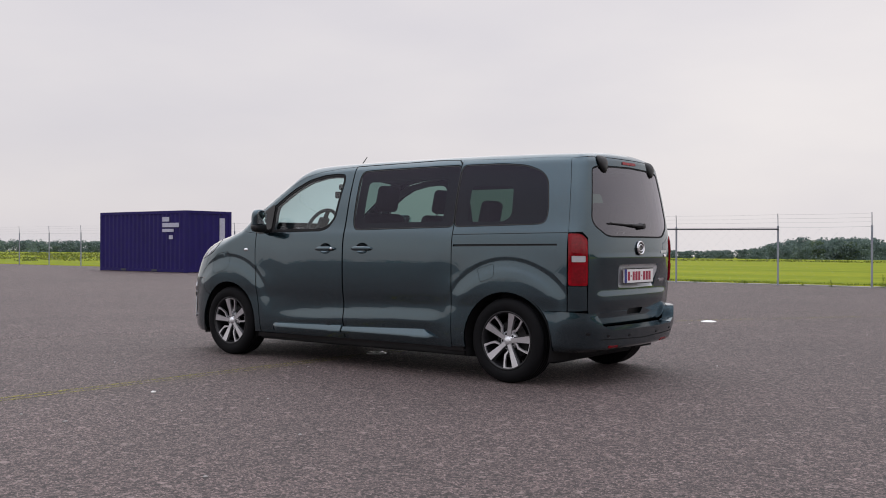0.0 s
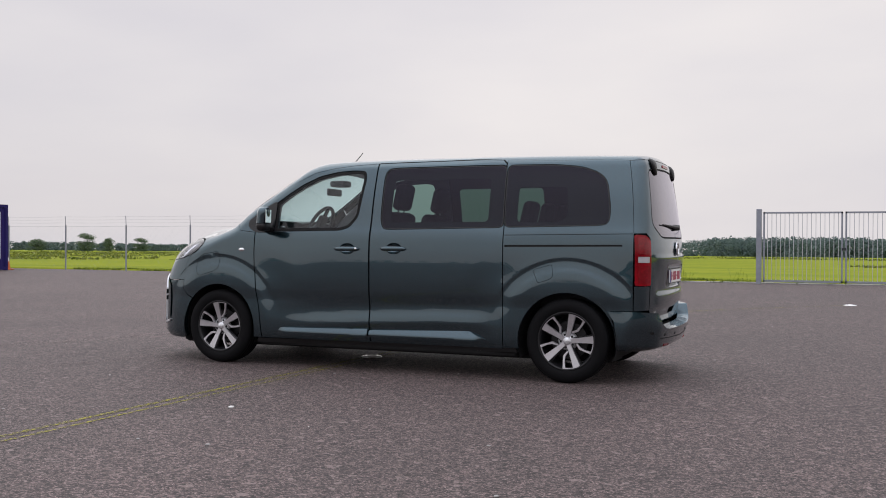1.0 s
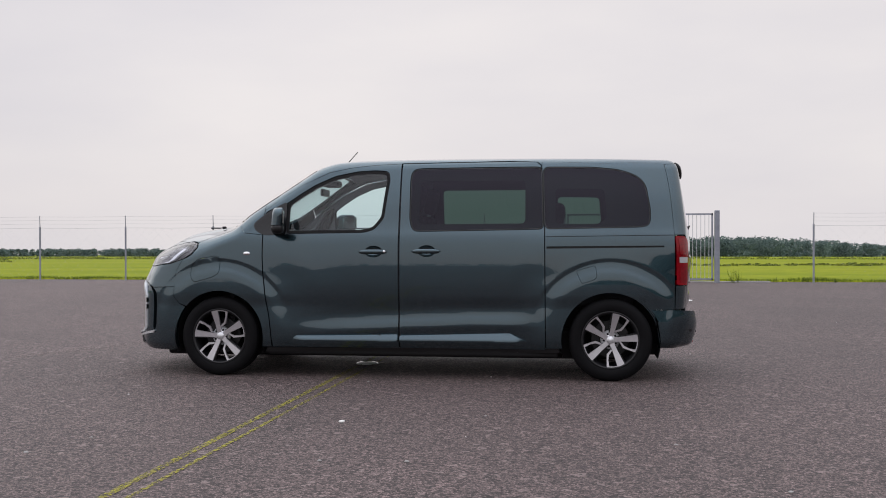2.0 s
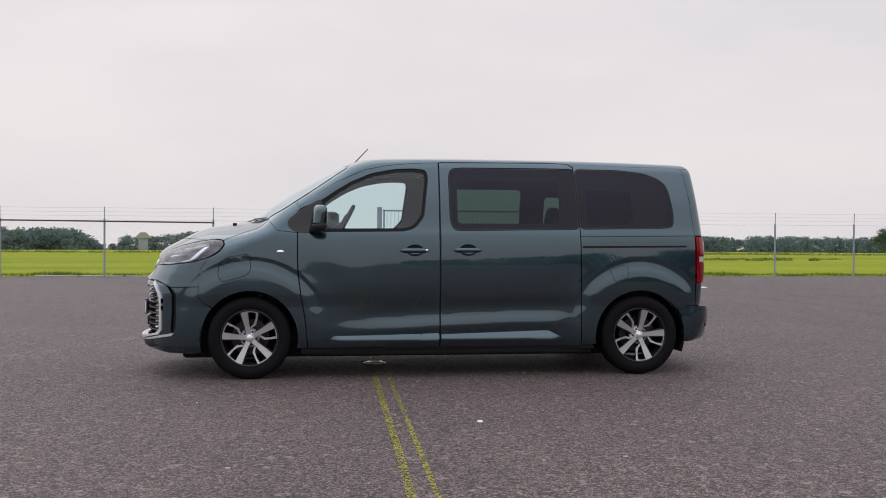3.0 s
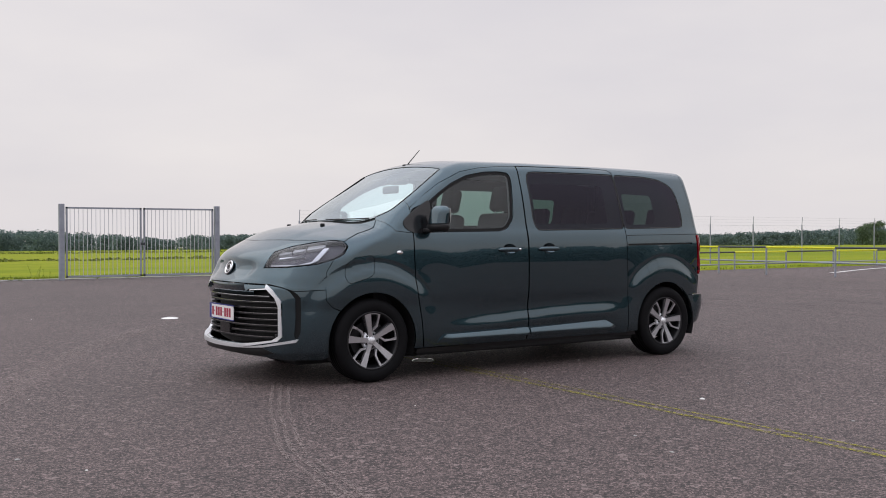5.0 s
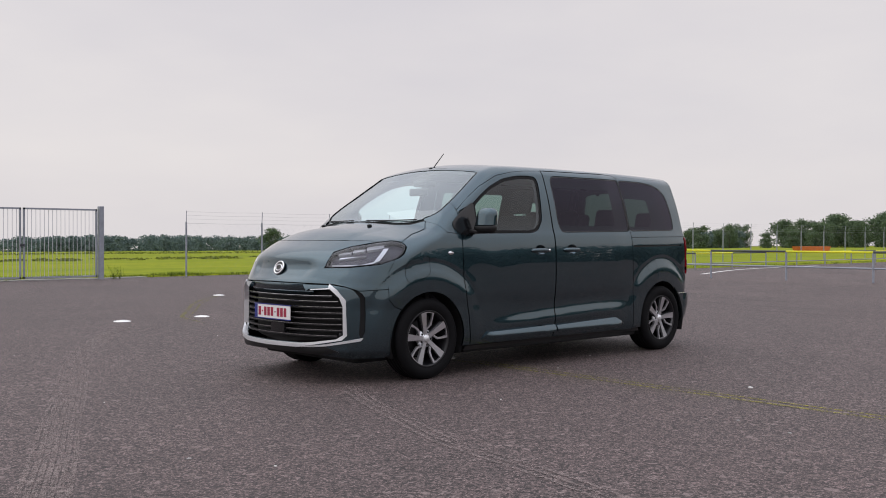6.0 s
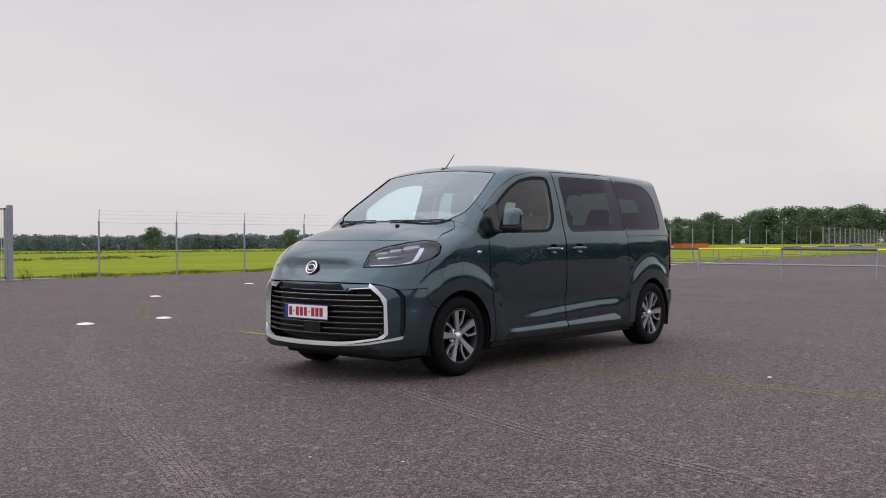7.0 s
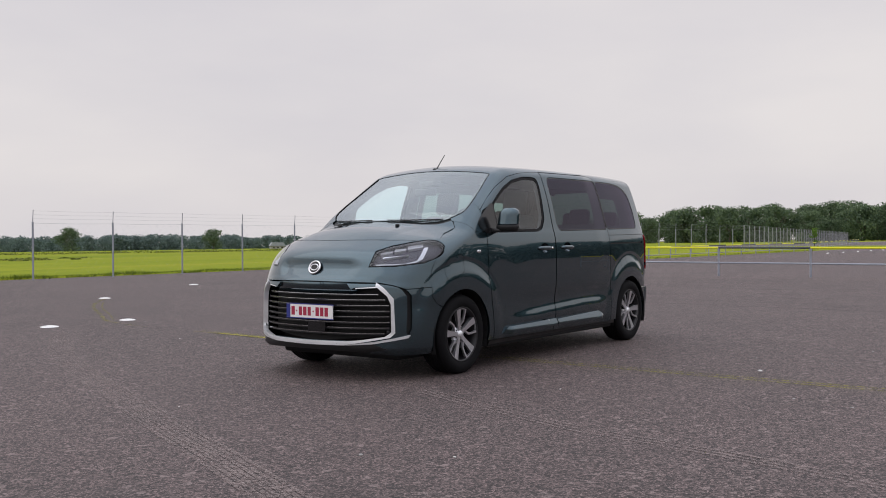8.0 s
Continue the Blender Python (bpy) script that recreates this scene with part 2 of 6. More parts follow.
# ---- the van's outer form: one implicit surface, from which all panels are cut ----
def curve(*pts):
    """A smooth monotone curve through (x, y) pairs."""
    xs, ys = np.array([p[0] for p in pts], float), np.array([p[1] for p in pts], float)
    h, d = np.diff(xs), np.diff(ys) / np.diff(xs)
    m = np.zeros(len(xs))
    m[0], m[-1] = d[0], d[-1]
    for i in range(1, len(xs) - 1):
        if d[i - 1] * d[i] > 0:
            w1, w2 = 2 * h[i] + h[i - 1], h[i] + 2 * h[i - 1]
            m[i] = (w1 + w2) / (w1 / d[i - 1] + w2 / d[i])

    def at(v):
        v = np.asarray(v, float)
        c = np.clip(v, xs[0], xs[-1])
        i = np.clip(np.searchsorted(xs, c) - 1, 0, len(xs) - 2)
        t = (c - xs[i]) / h[i]
        y = ((1 + 2 * t) * (1 - t) ** 2 * ys[i] + t * (1 - t) ** 2 * h[i] * m[i]
             + t * t * (3 - 2 * t) * ys[i + 1] + t * t * (t - 1) * h[i] * m[i + 1])
        return y + np.where(v < xs[0], (v - xs[0]) * m[0], 0) + np.where(v > xs[-1], (v - xs[-1]) * m[-1], 0)
    return at


def sstep(a, b, v):
    t = np.clip((v - a) / (b - a), 0, 1)
    return t * t * (3 - 2 * t)


AXLE, HUB_Z = 1.64, 0.325
PLAN = curve((-2.6, 0.84), (-2.2, 0.895), (-1.64, 0.925), (-1.2, 0.93), (0, 0.94), (1.1, 0.935), (1.64, 0.915), (2.1, 0.865), (2.4, 0.80))
LEAN = curve((0.1, -0.08), (0.22, -0.036), (0.34, -0.014), (0.44, -0.011), (0.58, -0.012), (0.70, -0.002), (0.78, 0.0), (0.88, -0.0012), (1.0, -0.0055), (1.1, -0.0135), (1.18, -0.028), (1.24, -0.047), (1.5, -0.112), (1.72, -0.185), (1.9, -0.26))
SCOOP = curve((0.39, 0.0), (0.435, 0.005), (0.465, 0.003), (0.535, -0.0085), (0.56, -0.009), (0.66, -0.002), (0.74, 0.0))
TOP = curve((-2.7, 1.10), (-2.36, 1.142), (-2.17, 1.202), (-2.0, 1.237), (-1.78, 1.275), (-1.66, 1.308), (-1.60, 1.345), (-1.5, 1.424), (-1.0, 1.722), (-0.8, 1.819),
            (-0.62, 1.857), (-0.4, 1.867), (0.2, 1.873), (1.0, 1.87), (2.1, 1.845), (2.4, 1.82))
NOSE = curve((0.1, -2.33), (0.2, -2.53), (0.27, -2.585), (0.4, -2.585), (0.64, -2.58), (0.75, -2.57), (0.80, -2.55), (0.85, -2.53), (0.91, -2.50),
             (1.04, -2.44), (1.2, -2.27), (1.5, -1.85))
TAIL = curve((0.2, 2.22), (0.45, 2.29), (0.56, 2.315), (0.76, 2.335), (1.0, 2.345), (1.18, 2.335), (1.3, 2.32), (1.79, 2.235), (1.95, 2.20))


FLARE = curve((0.44, 0.012), (0.50, 0.012), (0.545, 0.009), (0.60, -0.002), (0.638, -0.006), (0.656, -0.004), (0.672, 0.0), (1.2, 0.0))


def form(x, y, z):
    """Signed distance, roughly, to the body's skin: negative inside."""
    ya = np.abs(y)
    between = sstep(-1.15, -0.40, x) * sstep(1.12, 0.78, x)
    rise = np.interp(x, (-1.15, -0.09, 0.5, 1.1), (-0.075, -0.015, 0.012, 0.012))
    w = PLAN(x) + LEAN(z) + SCOOP(z - rise) * between
    for cx in (-AXLE, AXLE):
        r = np.hypot(x - cx, z - HUB_Z)
        t = np.clip((0.655 - r) / 0.15, 0, 1)
        high = sstep(0.52, 0.88, z)
        w = w + (FLARE(r) * high + 0.010 * (1 - high) * t * t * (3 - 2 * t)) * sstep(0.0, 0.2, z) - 0.007 * sstep(1.0, 0.70, r) * high
    side = (ya - w) * 0.97
    k = 0.175 * sstep(-0.6, -1.2, x)
    xs = x - k * ya * ya
    e = 0.004
    slope = (TOP(xs + e) - TOP(xs - e)) / (2 * e)
    top = (z - TOP(xs) + (0.10 + 0.06 * sstep(-1.4, -1.9, x)) * y * y) / np.sqrt(1 + slope * slope)
    ns = (NOSE(z + e) - NOSE(z - e)) / (2 * e)
    nose = (NOSE(z) + 0.25 * ya ** 2 + 0.32 * ya ** 4 - x) / np.sqrt(1 + ns * ns + (0.5 * ya + 1.28 * ya ** 3) ** 2)
    ts = (TAIL(z + e) - TAIL(z - e)) / (2 * e)
    tail = (x - TAIL(z) + 0.08 * ya ** 2 + 0.12 * ya ** 4) / np.sqrt(1 + ts * ts)
    r = 0.07 + 0.07 * sstep(-1.6, -2.0, x)
    four = np.stack([side, top, nose, tail])
    return np.minimum(four.max(0), -r) + np.sqrt((np.maximum(four + r, 0) ** 2).sum(0))


def gradient(p, e=0.002):
    g = np.zeros_like(p)
    for i in range(3):
        d = np.zeros(3)
        d[i] = e
        a, b = p + d, p - d
        g[:, i] = form(a[:, 0], a[:, 1], a[:, 2]) - form(b[:, 0], b[:, 1], b[:, 2])
    return g / np.maximum(np.linalg.norm(g, axis=1, keepdims=True), 1e-9)


def shoot(base, way, reach=1.9):
    """Where rays from inside the body leave its skin."""
    lo, hi = np.zeros(len(base)), np.full(len(base), reach)
    for _ in range(24):
        mid = (lo + hi) / 2
        p = base + way * mid[:, None]
        inside = form(p[:, 0], p[:, 1], p[:, 2]) < 0
        lo, hi = np.where(inside, mid, lo), np.where(inside, hi, mid)
    return base + way * ((lo + hi) / 2)[:, None]


def on_side(uv):
    """(x, z) seen from the left side."""
    uv = np.asarray(uv, float)
    n = len(uv)
    return shoot(np.stack([uv[:, 0], np.zeros(n), uv[:, 1]], 1), np.tile((0, -1.0, 0), (n, 1)))


def on_top(uv):
    """(x, y) seen from above."""
    uv = np.asarray(uv, float)
    n = len(uv)
    return shoot(np.stack([uv[:, 0], uv[:, 1], np.full(n, 0.7)], 1), np.tile((0, 0, 1.0), (n, 1)))


NOSE_AXIS, TAIL_AXIS = -1.5, 1.5


def on_nose(uv):
    """(angle, z) round an upright axis behind the nose; positive angles lie on the van's left side."""
    uv = np.asarray(uv, float)
    n = len(uv)
    return shoot(np.stack([np.full(n, NOSE_AXIS), np.zeros(n), uv[:, 1]], 1), np.stack([-np.cos(uv[:, 0]), -np.sin(uv[:, 0]), np.zeros(n)], 1))


def on_tail(uv):
    uv = np.asarray(uv, float)
    n = len(uv)
    return shoot(np.stack([np.full(n, TAIL_AXIS), np.zeros(n), uv[:, 1]], 1), np.stack([np.cos(uv[:, 0]), -np.sin(uv[:, 0]), np.zeros(n)], 1))


# ---- panels: outlines laid on the body's form ----
def thing(name, label, category, group="", kind=""):
    return tagged(new(name), label, category, group, kind)


def attach(ob, parent, label=""):
    if parent is not None:
        ob.parent = parent
    if label:
        ob["label"] = label
    return ob


def part(name, bm, material, parent, label="", smooth=False):
    me = bpy.data.meshes.new(name)
    bm.to_mesh(me)
    bm.free()
    me.materials.append(material)
    me.polygons.foreach_set("use_smooth", [smooth] * len(me.polygons))
    return attach(new(name, me), parent, label)


def area(loop):
    return 0.5 * sum(a[0] * b[1] - b[0] * a[1] for a, b in zip(loop, loop[1:] + loop[:1]))


def inset(loop, d):
    """The loop moved inwards by d."""
    if not d:
        return list(loop)
    s, out_, n = (1 if area(loop) > 0 else -1), [], len(loop)
    for i in range(n):
        p, q, r = Vector(loop[i - 1]), Vector(loop[i]), Vector(loop[(i + 1) % n])
        a, b = (q - p), (r - q)
        if a.length < 1e-9 or b.length < 1e-9:
            continue
        a.normalize(), b.normalize()
        na, nb = Vector((-a.y, a.x)) * s, Vector((-b.y, b.x)) * s
        m = (na + nb)
        k = max(1 + na.dot(nb), 0.35)
        out_.append(tuple(q + m * (d / k)))
    return out_


def rounded(loop, r, n=5):
    """The loop with its corners rounded off."""
    out_ = []
    for i, q in enumerate(loop):
        p, q, s = Vector(loop[i - 1]), Vector(q), Vector(loop[(i + 1) % len(loop)])
        a, b = p - q, s - q
        ra, rb = min(r, a.length * 0.49), min(r, b.length * 0.49)
        a, b = q + a.normalized() * ra, q + b.normalized() * rb
        for j in range(n + 1):
            t = j / n
            out_.append(tuple(a * (1 - t) ** 2 + q * 2 * t * (1 - t) + b * t * t))
    return out_


def ellipse(cx, cz, rx, rz, n=28):
    return [(cx + rx * math.cos(2 * math.pi * i / n), cz + rz * math.sin(2 * math.pi * i / n)) for i in range(n)]


def arc(cx, cz, r, a0, a1, n=16):
    return [(cx + r * math.cos(radians(a0 + (a1 - a0) * i / n)), cz + r * math.sin(radians(a0 + (a1 - a0) * i / n))) for i in range(n + 1)]


def mirrored(loop):
    """A left half from the middle outwards, closed over the middle: a loop over both halves."""
    return list(loop) + [(-a, b) for a, b in reversed(loop) if abs(a) > 1e-6]


def dense(loop, step):
    out_ = []
    for a, b in zip(loop, loop[1:] + loop[:1]):
        n = max(1, math.ceil(math.dist(a, b) / step))
        out_ += [(a[0] + (b[0] - a[0]) * i / n, a[1] + (b[1] - a[1]) * i / n) for i in range(n)]
    return out_


def within(pts, loop):
    x, y, hit = pts[:, 0], pts[:, 1], np.zeros(len(pts), bool)
    for (x0, y0), (x1, y1) in zip(loop, loop[1:] + loop[:1]):
        if y0 != y1:
            hit ^= ((y0 > y) != (y1 > y)) & (x < (x1 - x0) * (y - y0) / (y1 - y0) + x0)
    return hit


def fill(outer, holes, step, lines=()):
    loops = [dense(l, step) for l in [outer] + holes]
    pts, edges = [], []
    for l in loops:
        k = len(pts)
        pts += l
        edges += [(k + i, k + (i + 1) % len(l)) for i in range(len(l))]
    for line in lines:
        q = np.array(line)
        ok = within(q, loops[0])
        for l in loops[1:]:
            ok &= ~within(q, l)
        for l in loops:
            ok &= np.sqrt(((q[:, None, :] - np.array(l)[None]) ** 2).sum(2)).min(1) > step * 0.35
        k = None
        for a, good in zip(line, ok):
            if good:
                pts.append(tuple(a))
                if k is not None:
                    edges.append((k, len(pts) - 1))
                k = len(pts) - 1
            else:
                k = None
    rim = np.array(pts)
    lo, hi = rim.min(0), rim.max(0)
    gx, gy = np.meshgrid(np.arange(lo[0] + step / 2, hi[0], step), np.arange(lo[1] + step / 2, hi[1], step))
    grid = np.stack([gx.ravel(), gy.ravel()], 1)
    if len(grid):
        keep = within(grid, loops[0])
        for l in loops[1:]:
            keep &= ~within(grid, l)
        grid = grid[keep]
    if len(grid):
        near = np.full(len(grid), 9.0)
        for chunk in np.array_split(rim, max(1, len(rim) // 200)):
            near = np.minimum(near, np.sqrt(((grid[:, None, :] - chunk[None]) ** 2).sum(2)).min(1))
        grid = grid[near > step * 0.45]
    verts = [Vector(p) for p in pts] + [Vector(p) for p in grid]
    vs, _, fs, *_ = delaunay_2d_cdt(verts, edges, [], 0, 1e-6)
    vs = np.array([tuple(v) for v in vs])
    mid = np.array([vs[list(f)].mean(0) for f in fs])
    keep = within(mid, loops[0])
    for l in loops[1:]:
        keep &= ~within(mid, l)
    return vs, [tuple(f) for f, k in zip(fs, keep) if k]


def panel(name, outer, proj, material, parent, holes=(), step=0.03, edge=0.018, gap=0.0, depth=0.0, side=1, label="", lines=()):
    """A sheet of the body's skin: an outline in the projection's plane, with holes, laid on the form, moved out by depth
    (a number or a function of the plane's two coordinates), its edges turned in. side -1: on the van's right."""
    uv, tris = fill(inset(list(outer), gap), [inset(list(h), -gap) for h in holes], step, lines)
    push = depth if callable(depth) else (lambda q: np.full(len(q), depth))

    def at(q):
        p = proj(q)
        return p + gradient(p) * push(q)[:, None]

    p, e = proj(uv), 0.0015
    n = g = gradient(p)
    p = p + g * push(uv)[:, None]
    if callable(depth):
        n = np.cross(at(uv + (e, 0)) - at(uv - (e, 0)), at(uv + (0, e)) - at(uv - (0, e)))
        n /= np.maximum(np.linalg.norm(n, axis=1, keepdims=True), 1e-12)
        n *= np.where((n * g).sum(1, keepdims=True) < 0, -1, 1)
    f = np.array(tris)
    a, b, c = p[f[:, 0]], p[f[:, 1]], p[f[:, 2]]
    flip = (np.cross(b - a, c - a) * n[f[:, 0]]).sum(1) < 0
    f[flip] = f[flip][:, ::-1]
    count = {}
    for t in f:
        for i in range(3):
            k = (t[i], t[(i + 1) % 3])
            count[k] = 1
    rim = [k for k in count if (k[1], k[0]) not in count]
    verts, faces, base = [tuple(v) for v in p], [tuple(int(i) for i in t) for t in f], len(p)
    if edge:
        order = {}
        for k in rim:
            for v in k:
                order.setdefault(v, len(order))
        ids = list(order)
        inner = p[ids] - n[ids] * edge
        verts += [tuple(v) for v in p[ids]] + [tuple(v) for v in inner]
        m = len(ids)
        faces += [(base + order[b2], base + order[a2], base + m + order[a2], base + m + order[b2]) for a2, b2 in rim]
    if side < 0:
        verts, faces = [(x, -y, z) for x, y, z in verts], [t[::-1] for t in faces]
        n = n * (1, -1, 1)
    me = bpy.data.meshes.new(name)
    me.from_pydata(verts, [], faces)
    me.update()
    me.materials.append(material)
    me.polygons.foreach_set("use_smooth", [True] * len(me.polygons))
    vn = np.zeros(len(verts) * 3)
    me.vertex_normals.foreach_get("vector", vn)
    vn = vn.reshape(-1, 3)
    vn[:base] = n
    me.normals_split_custom_set_from_vertices([tuple(v) for v in vn])
    return attach(new(name, me), parent, label)


def box(bm, x0, x1, y0, y1, z0, z1, r=0.0, m=None):
    made = bmesh.ops.create_cube(bm, size=1.0)["verts"]
    for v in made:
        v.co = Vector((x0 + (v.co.x + 0.5) * (x1 - x0), y0 + (v.co.y + 0.5) * (y1 - y0), z0 + (v.co.z + 0.5) * (z1 - z0)))
    if r:
        es = {e for v in made for e in v.link_edges}
        made = list({v for f in bmesh.ops.bevel(bm, geom=list(es), offset=r, segments=3, affect="EDGES", profile=0.5)["faces"] for v in f.verts}
                    | {v for v in made if v.is_valid})
    if m is not None:
        for v in made:
            v.co = m @ v.co
    return made


def tube(bm, a, b, r0, r1=None, n=8, cap=True):
    """A straight round bar from a to b."""
    a, b = Vector(a), Vector(b)
    r1 = r0 if r1 is None else r1
    q = (b - a).to_track_quat("Z", "Y").to_matrix()
    rings = []
    for p, r in ((a, r0), (b, r1)):
        rings.append([bm.verts.new(p + q @ Vector((r * math.cos(2 * math.pi * i / n), r * math.sin(2 * math.pi * i / n), 0))) for i in range(n)])
    for i in range(n):
        bm.faces.new((rings[0][i], rings[0][(i + 1) % n], rings[1][(i + 1) % n], rings[1][i]))
    if cap:
        bm.faces.new(rings[0][::-1]), bm.faces.new(rings[1])


def lathe(bm, profile, n=48, axis="y"):
    """Turns (radius, along) pairs round the y axis."""
    rings = [[bm.verts.new((r * math.cos(2 * math.pi * i / n), h, r * math.sin(2 * math.pi * i / n))) for i in range(n)] for r, h in profile]
    for a, b in zip(rings, rings[1:]):
        for i in range(n):
            bm.faces.new((a[i], a[(i + 1) % n], b[(i + 1) % n], b[i]))


def slab(bm, loop, y0, y1):
    """An outline in x and z, from y0 to y1."""
    a = [bm.verts.new((x, y0, z)) for x, z in loop]
    b = [bm.verts.new((x, y1, z)) for x, z in loop]
    f = bm.faces.new(a)
    bm.faces.new(b[::-1])
    for i in range(len(loop)):
        j = (i + 1) % len(loop)
        bm.faces.new((a[j], a[i], b[i], b[j]))
    bmesh.ops.recalc_face_normals(bm, faces=bm.faces[:])


# ---- the van: nose towards -x, its left side towards -y ----
van = thing("passenger_van", "dark green-grey passenger van with tinted rear windows, parked on asphalt", "van")

ARCH_F, ARCH_R = (-1.64, 0.333, 0.386), (1.637, 0.326, 0.392)
SILL = 0.245
CREASE = [[(cx + r * math.cos(radians(a)), 0.325 + r * math.sin(radians(a))) for a in np.linspace(a0, a1, 90)] for cx, a0, a1 in ((-1.64, 8, 126), (1.64, 54, 172)) for r in (0.60, 0.638, 0.656, 0.672)]


def along(pts, n=5):
    """An open line of points, each stretch cut into n."""
    out_ = []
    for a, b in zip(pts, pts[1:]):
        out_ += [(a[0] + (b[0] - a[0]) * i / n, a[1] + (b[1] - a[1]) * i / n) for i in range(n)]
    return out_ + [tuple(pts[-1])]


def screen_y(x):
    """Half the windscreen's width."""
    return float(SCREEN_SIDE(x))


SCREEN_SIDE = curve((-1.40, 0.742), (-1.36, 0.744), (-1.28, 0.740), (-1.17, 0.724), (-1.05, 0.702), (-0.946, 0.680), (-0.84, 0.660))
WING_FRONT = [(-1.975, 0.985), (-2.035, 0.89), (-2.048, 0.80), (-2.05, 0.67), (-2.0, 0.612), (-1.931, 0.586)]


def to_nose(pts):
    """Side-view points as angles and heights round the nose."""
    return [(math.atan2(-p[1], -(p[0] - NOSE_AXIS)), p[2]) for p in on_side(pts)]


WING_SEAM = to_nose(WING_FRONT)


def to_tail(pts):
    return [(math.atan2(-p[1], p[0] - TAIL_AXIS), p[2]) for p in on_side(pts)]


LAMP = [(0.520, 0.922), (0.565, 1.043), (0.70, 1.085), (0.90, 1.118), (1.06, 1.136), (1.155, 1.125), (1.187, 1.09), (1.152, 1.035), (1.08, 0.988), (0.95, 0.950), (0.72, 0.926)]
LAMP_TOP = [tuple(p) for p in on_nose([(1.165, 1.127), (1.06, 1.140), (0.97, 1.130)])[:, :2]]
HOOD_SIDE = [(-1.50, -0.70), (-1.56, -0.762), (-1.64, -0.757), (-1.70, -0.752)] + LAMP_TOP
HOOD_CUT = [LAMP_TOP[-1], (-2.06, -0.625), (-2.14, -0.515), (-2.19, -0.40), (-2.225, -0.29), (-2.25, -0.17), (-2.262, -0.08), (-2.266, 0.0)]
GATE_EDGE = [(2.155, 1.186), (2.146, 1.30), (2.135, 1.44), (2.122, 1.56), (2.106, 1.67), (2.092, 1.74), (2.085, 1.77)]
GATE_SEAM = to_tail(GATE_EDGE)
CORNER = on_side([GATE_EDGE[-1]])[0]
ROOF_X = [-0.56 + 0.2 * i for i in range(11)] + [1.60, 1.75, 1.90, 2.0, 2.06]


def roof_y(x):
    """How far out the roof's side seam lies."""
    return 0.70 + (abs(CORNER[1]) - 0.70) * float(sstep(1.5, 2.085, x))


DOOR_FRONT = [(-1.17, 0.25), (-1.195, 0.50), (-1.225, 0.66), (-1.25, 0.85), (-1.257, 1.0), (-1.257, 1.40)]
DOOR_TOP = [(-1.13, 1.495), (-0.94, 1.617), (-0.71, 1.722), (-0.51, 1.762), (-0.30, 1.783), (-0.09, 1.792)]
WIN_1 = [(-1.06, 1.207), (-0.39, 1.213), (-0.30, 1.238), (-0.225, 1.33), (-0.185, 1.66), (-0.20, 1.722), (-0.30, 1.732), (-0.46, 1.724), (-0.65, 1.688), (-0.82, 1.615), (-0.95, 1.535), (-1.06, 1.455)]
WIN_2 = [(0.0, 1.30), (0.03, 1.224), (0.10, 1.22), (1.103, 1.236), (1.088, 1.752), (0.10, 1.747), (0.02, 1.738), (-0.005, 1.68)]
WIN_3 = [(1.095, 1.752), (1.50, 1.748), (1.72, 1.725), (1.86, 1.675), (1.93, 1.605), (1.968, 1.38), (1.96, 1.27), (1.90, 1.25), (1.11, 1.236)]
SLIDE = [(-0.083, 0.25), (-0.083, 1.792), (0.9, 1.803), (1.045, 1.797), (1.08, 1.765), (1.110, 1.23), (1.118, 0.25)]


def glass_pane(name, loop, proj, material, parent, side, r, depth, border):
    """A pane with a black printed border and a rubber seal round it."""
    loop = rounded(loop, r)
    pane = panel(name, inset(loop, 0.006), proj, material, parent, step=0.05, edge=0.004, depth=depth, side=side)
    panel("seal", loop, proj, RUBBER if material is CLEAR_GLASS else GLOSS_BLACK, pane, holes=[inset(loop, border)], step=0.05, edge=0.012, depth=depth + (0.0025 if material is CLEAR_GLASS else 0.001), side=side)
    pane.visible_shadow = False
    return pane


def handle(door, cx, cz, side):
    panel("handle_recess", ellipse(cx + 0.005, cz + 0.002, 0.072, 0.046), on_side, PAINT, door, step=0.012, edge=0.0,
          depth=lambda q: -0.034 * np.clip(1 - ((q[:, 0] - cx - 0.005) / 0.072) ** 2 - ((q[:, 1] - cz - 0.002) / 0.046) ** 2, 0, 1) ** 0.7, side=side)
    y = float(on_side([(cx, cz)])[0, 1])
    bm = bmesh.new()
    rings = []
    for i in range(13):
        t = i / 12 * 2 - 1
        r, x = 0.018 * (1 - abs(t) ** 4) ** 0.5 + 0.003, cx + 0.122 * t
        rings.append([bm.verts.new((x, (y - 0.022 * (1 - t ** 4) + 0.004 + 0.014 * math.cos(a)) * side, cz + r * math.sin(a))) for a in [2 * math.pi * k / 10 for k in range(10)]])
    for a, b in zip(rings, rings[1:]):
        for k in range(10):
            bm.faces.new((a[k], a[(k + 1) % 10], b[(k + 1) % 10], b[k]))
    bm.faces.new(rings[0]), bm.faces.new(rings[-1])
    bmesh.ops.recalc_face_normals(bm, faces=bm.faces[:])
    grip = part("door_handle", bm, PAINT, door, "body-coloured pull handle", smooth=True)
    return grip, y


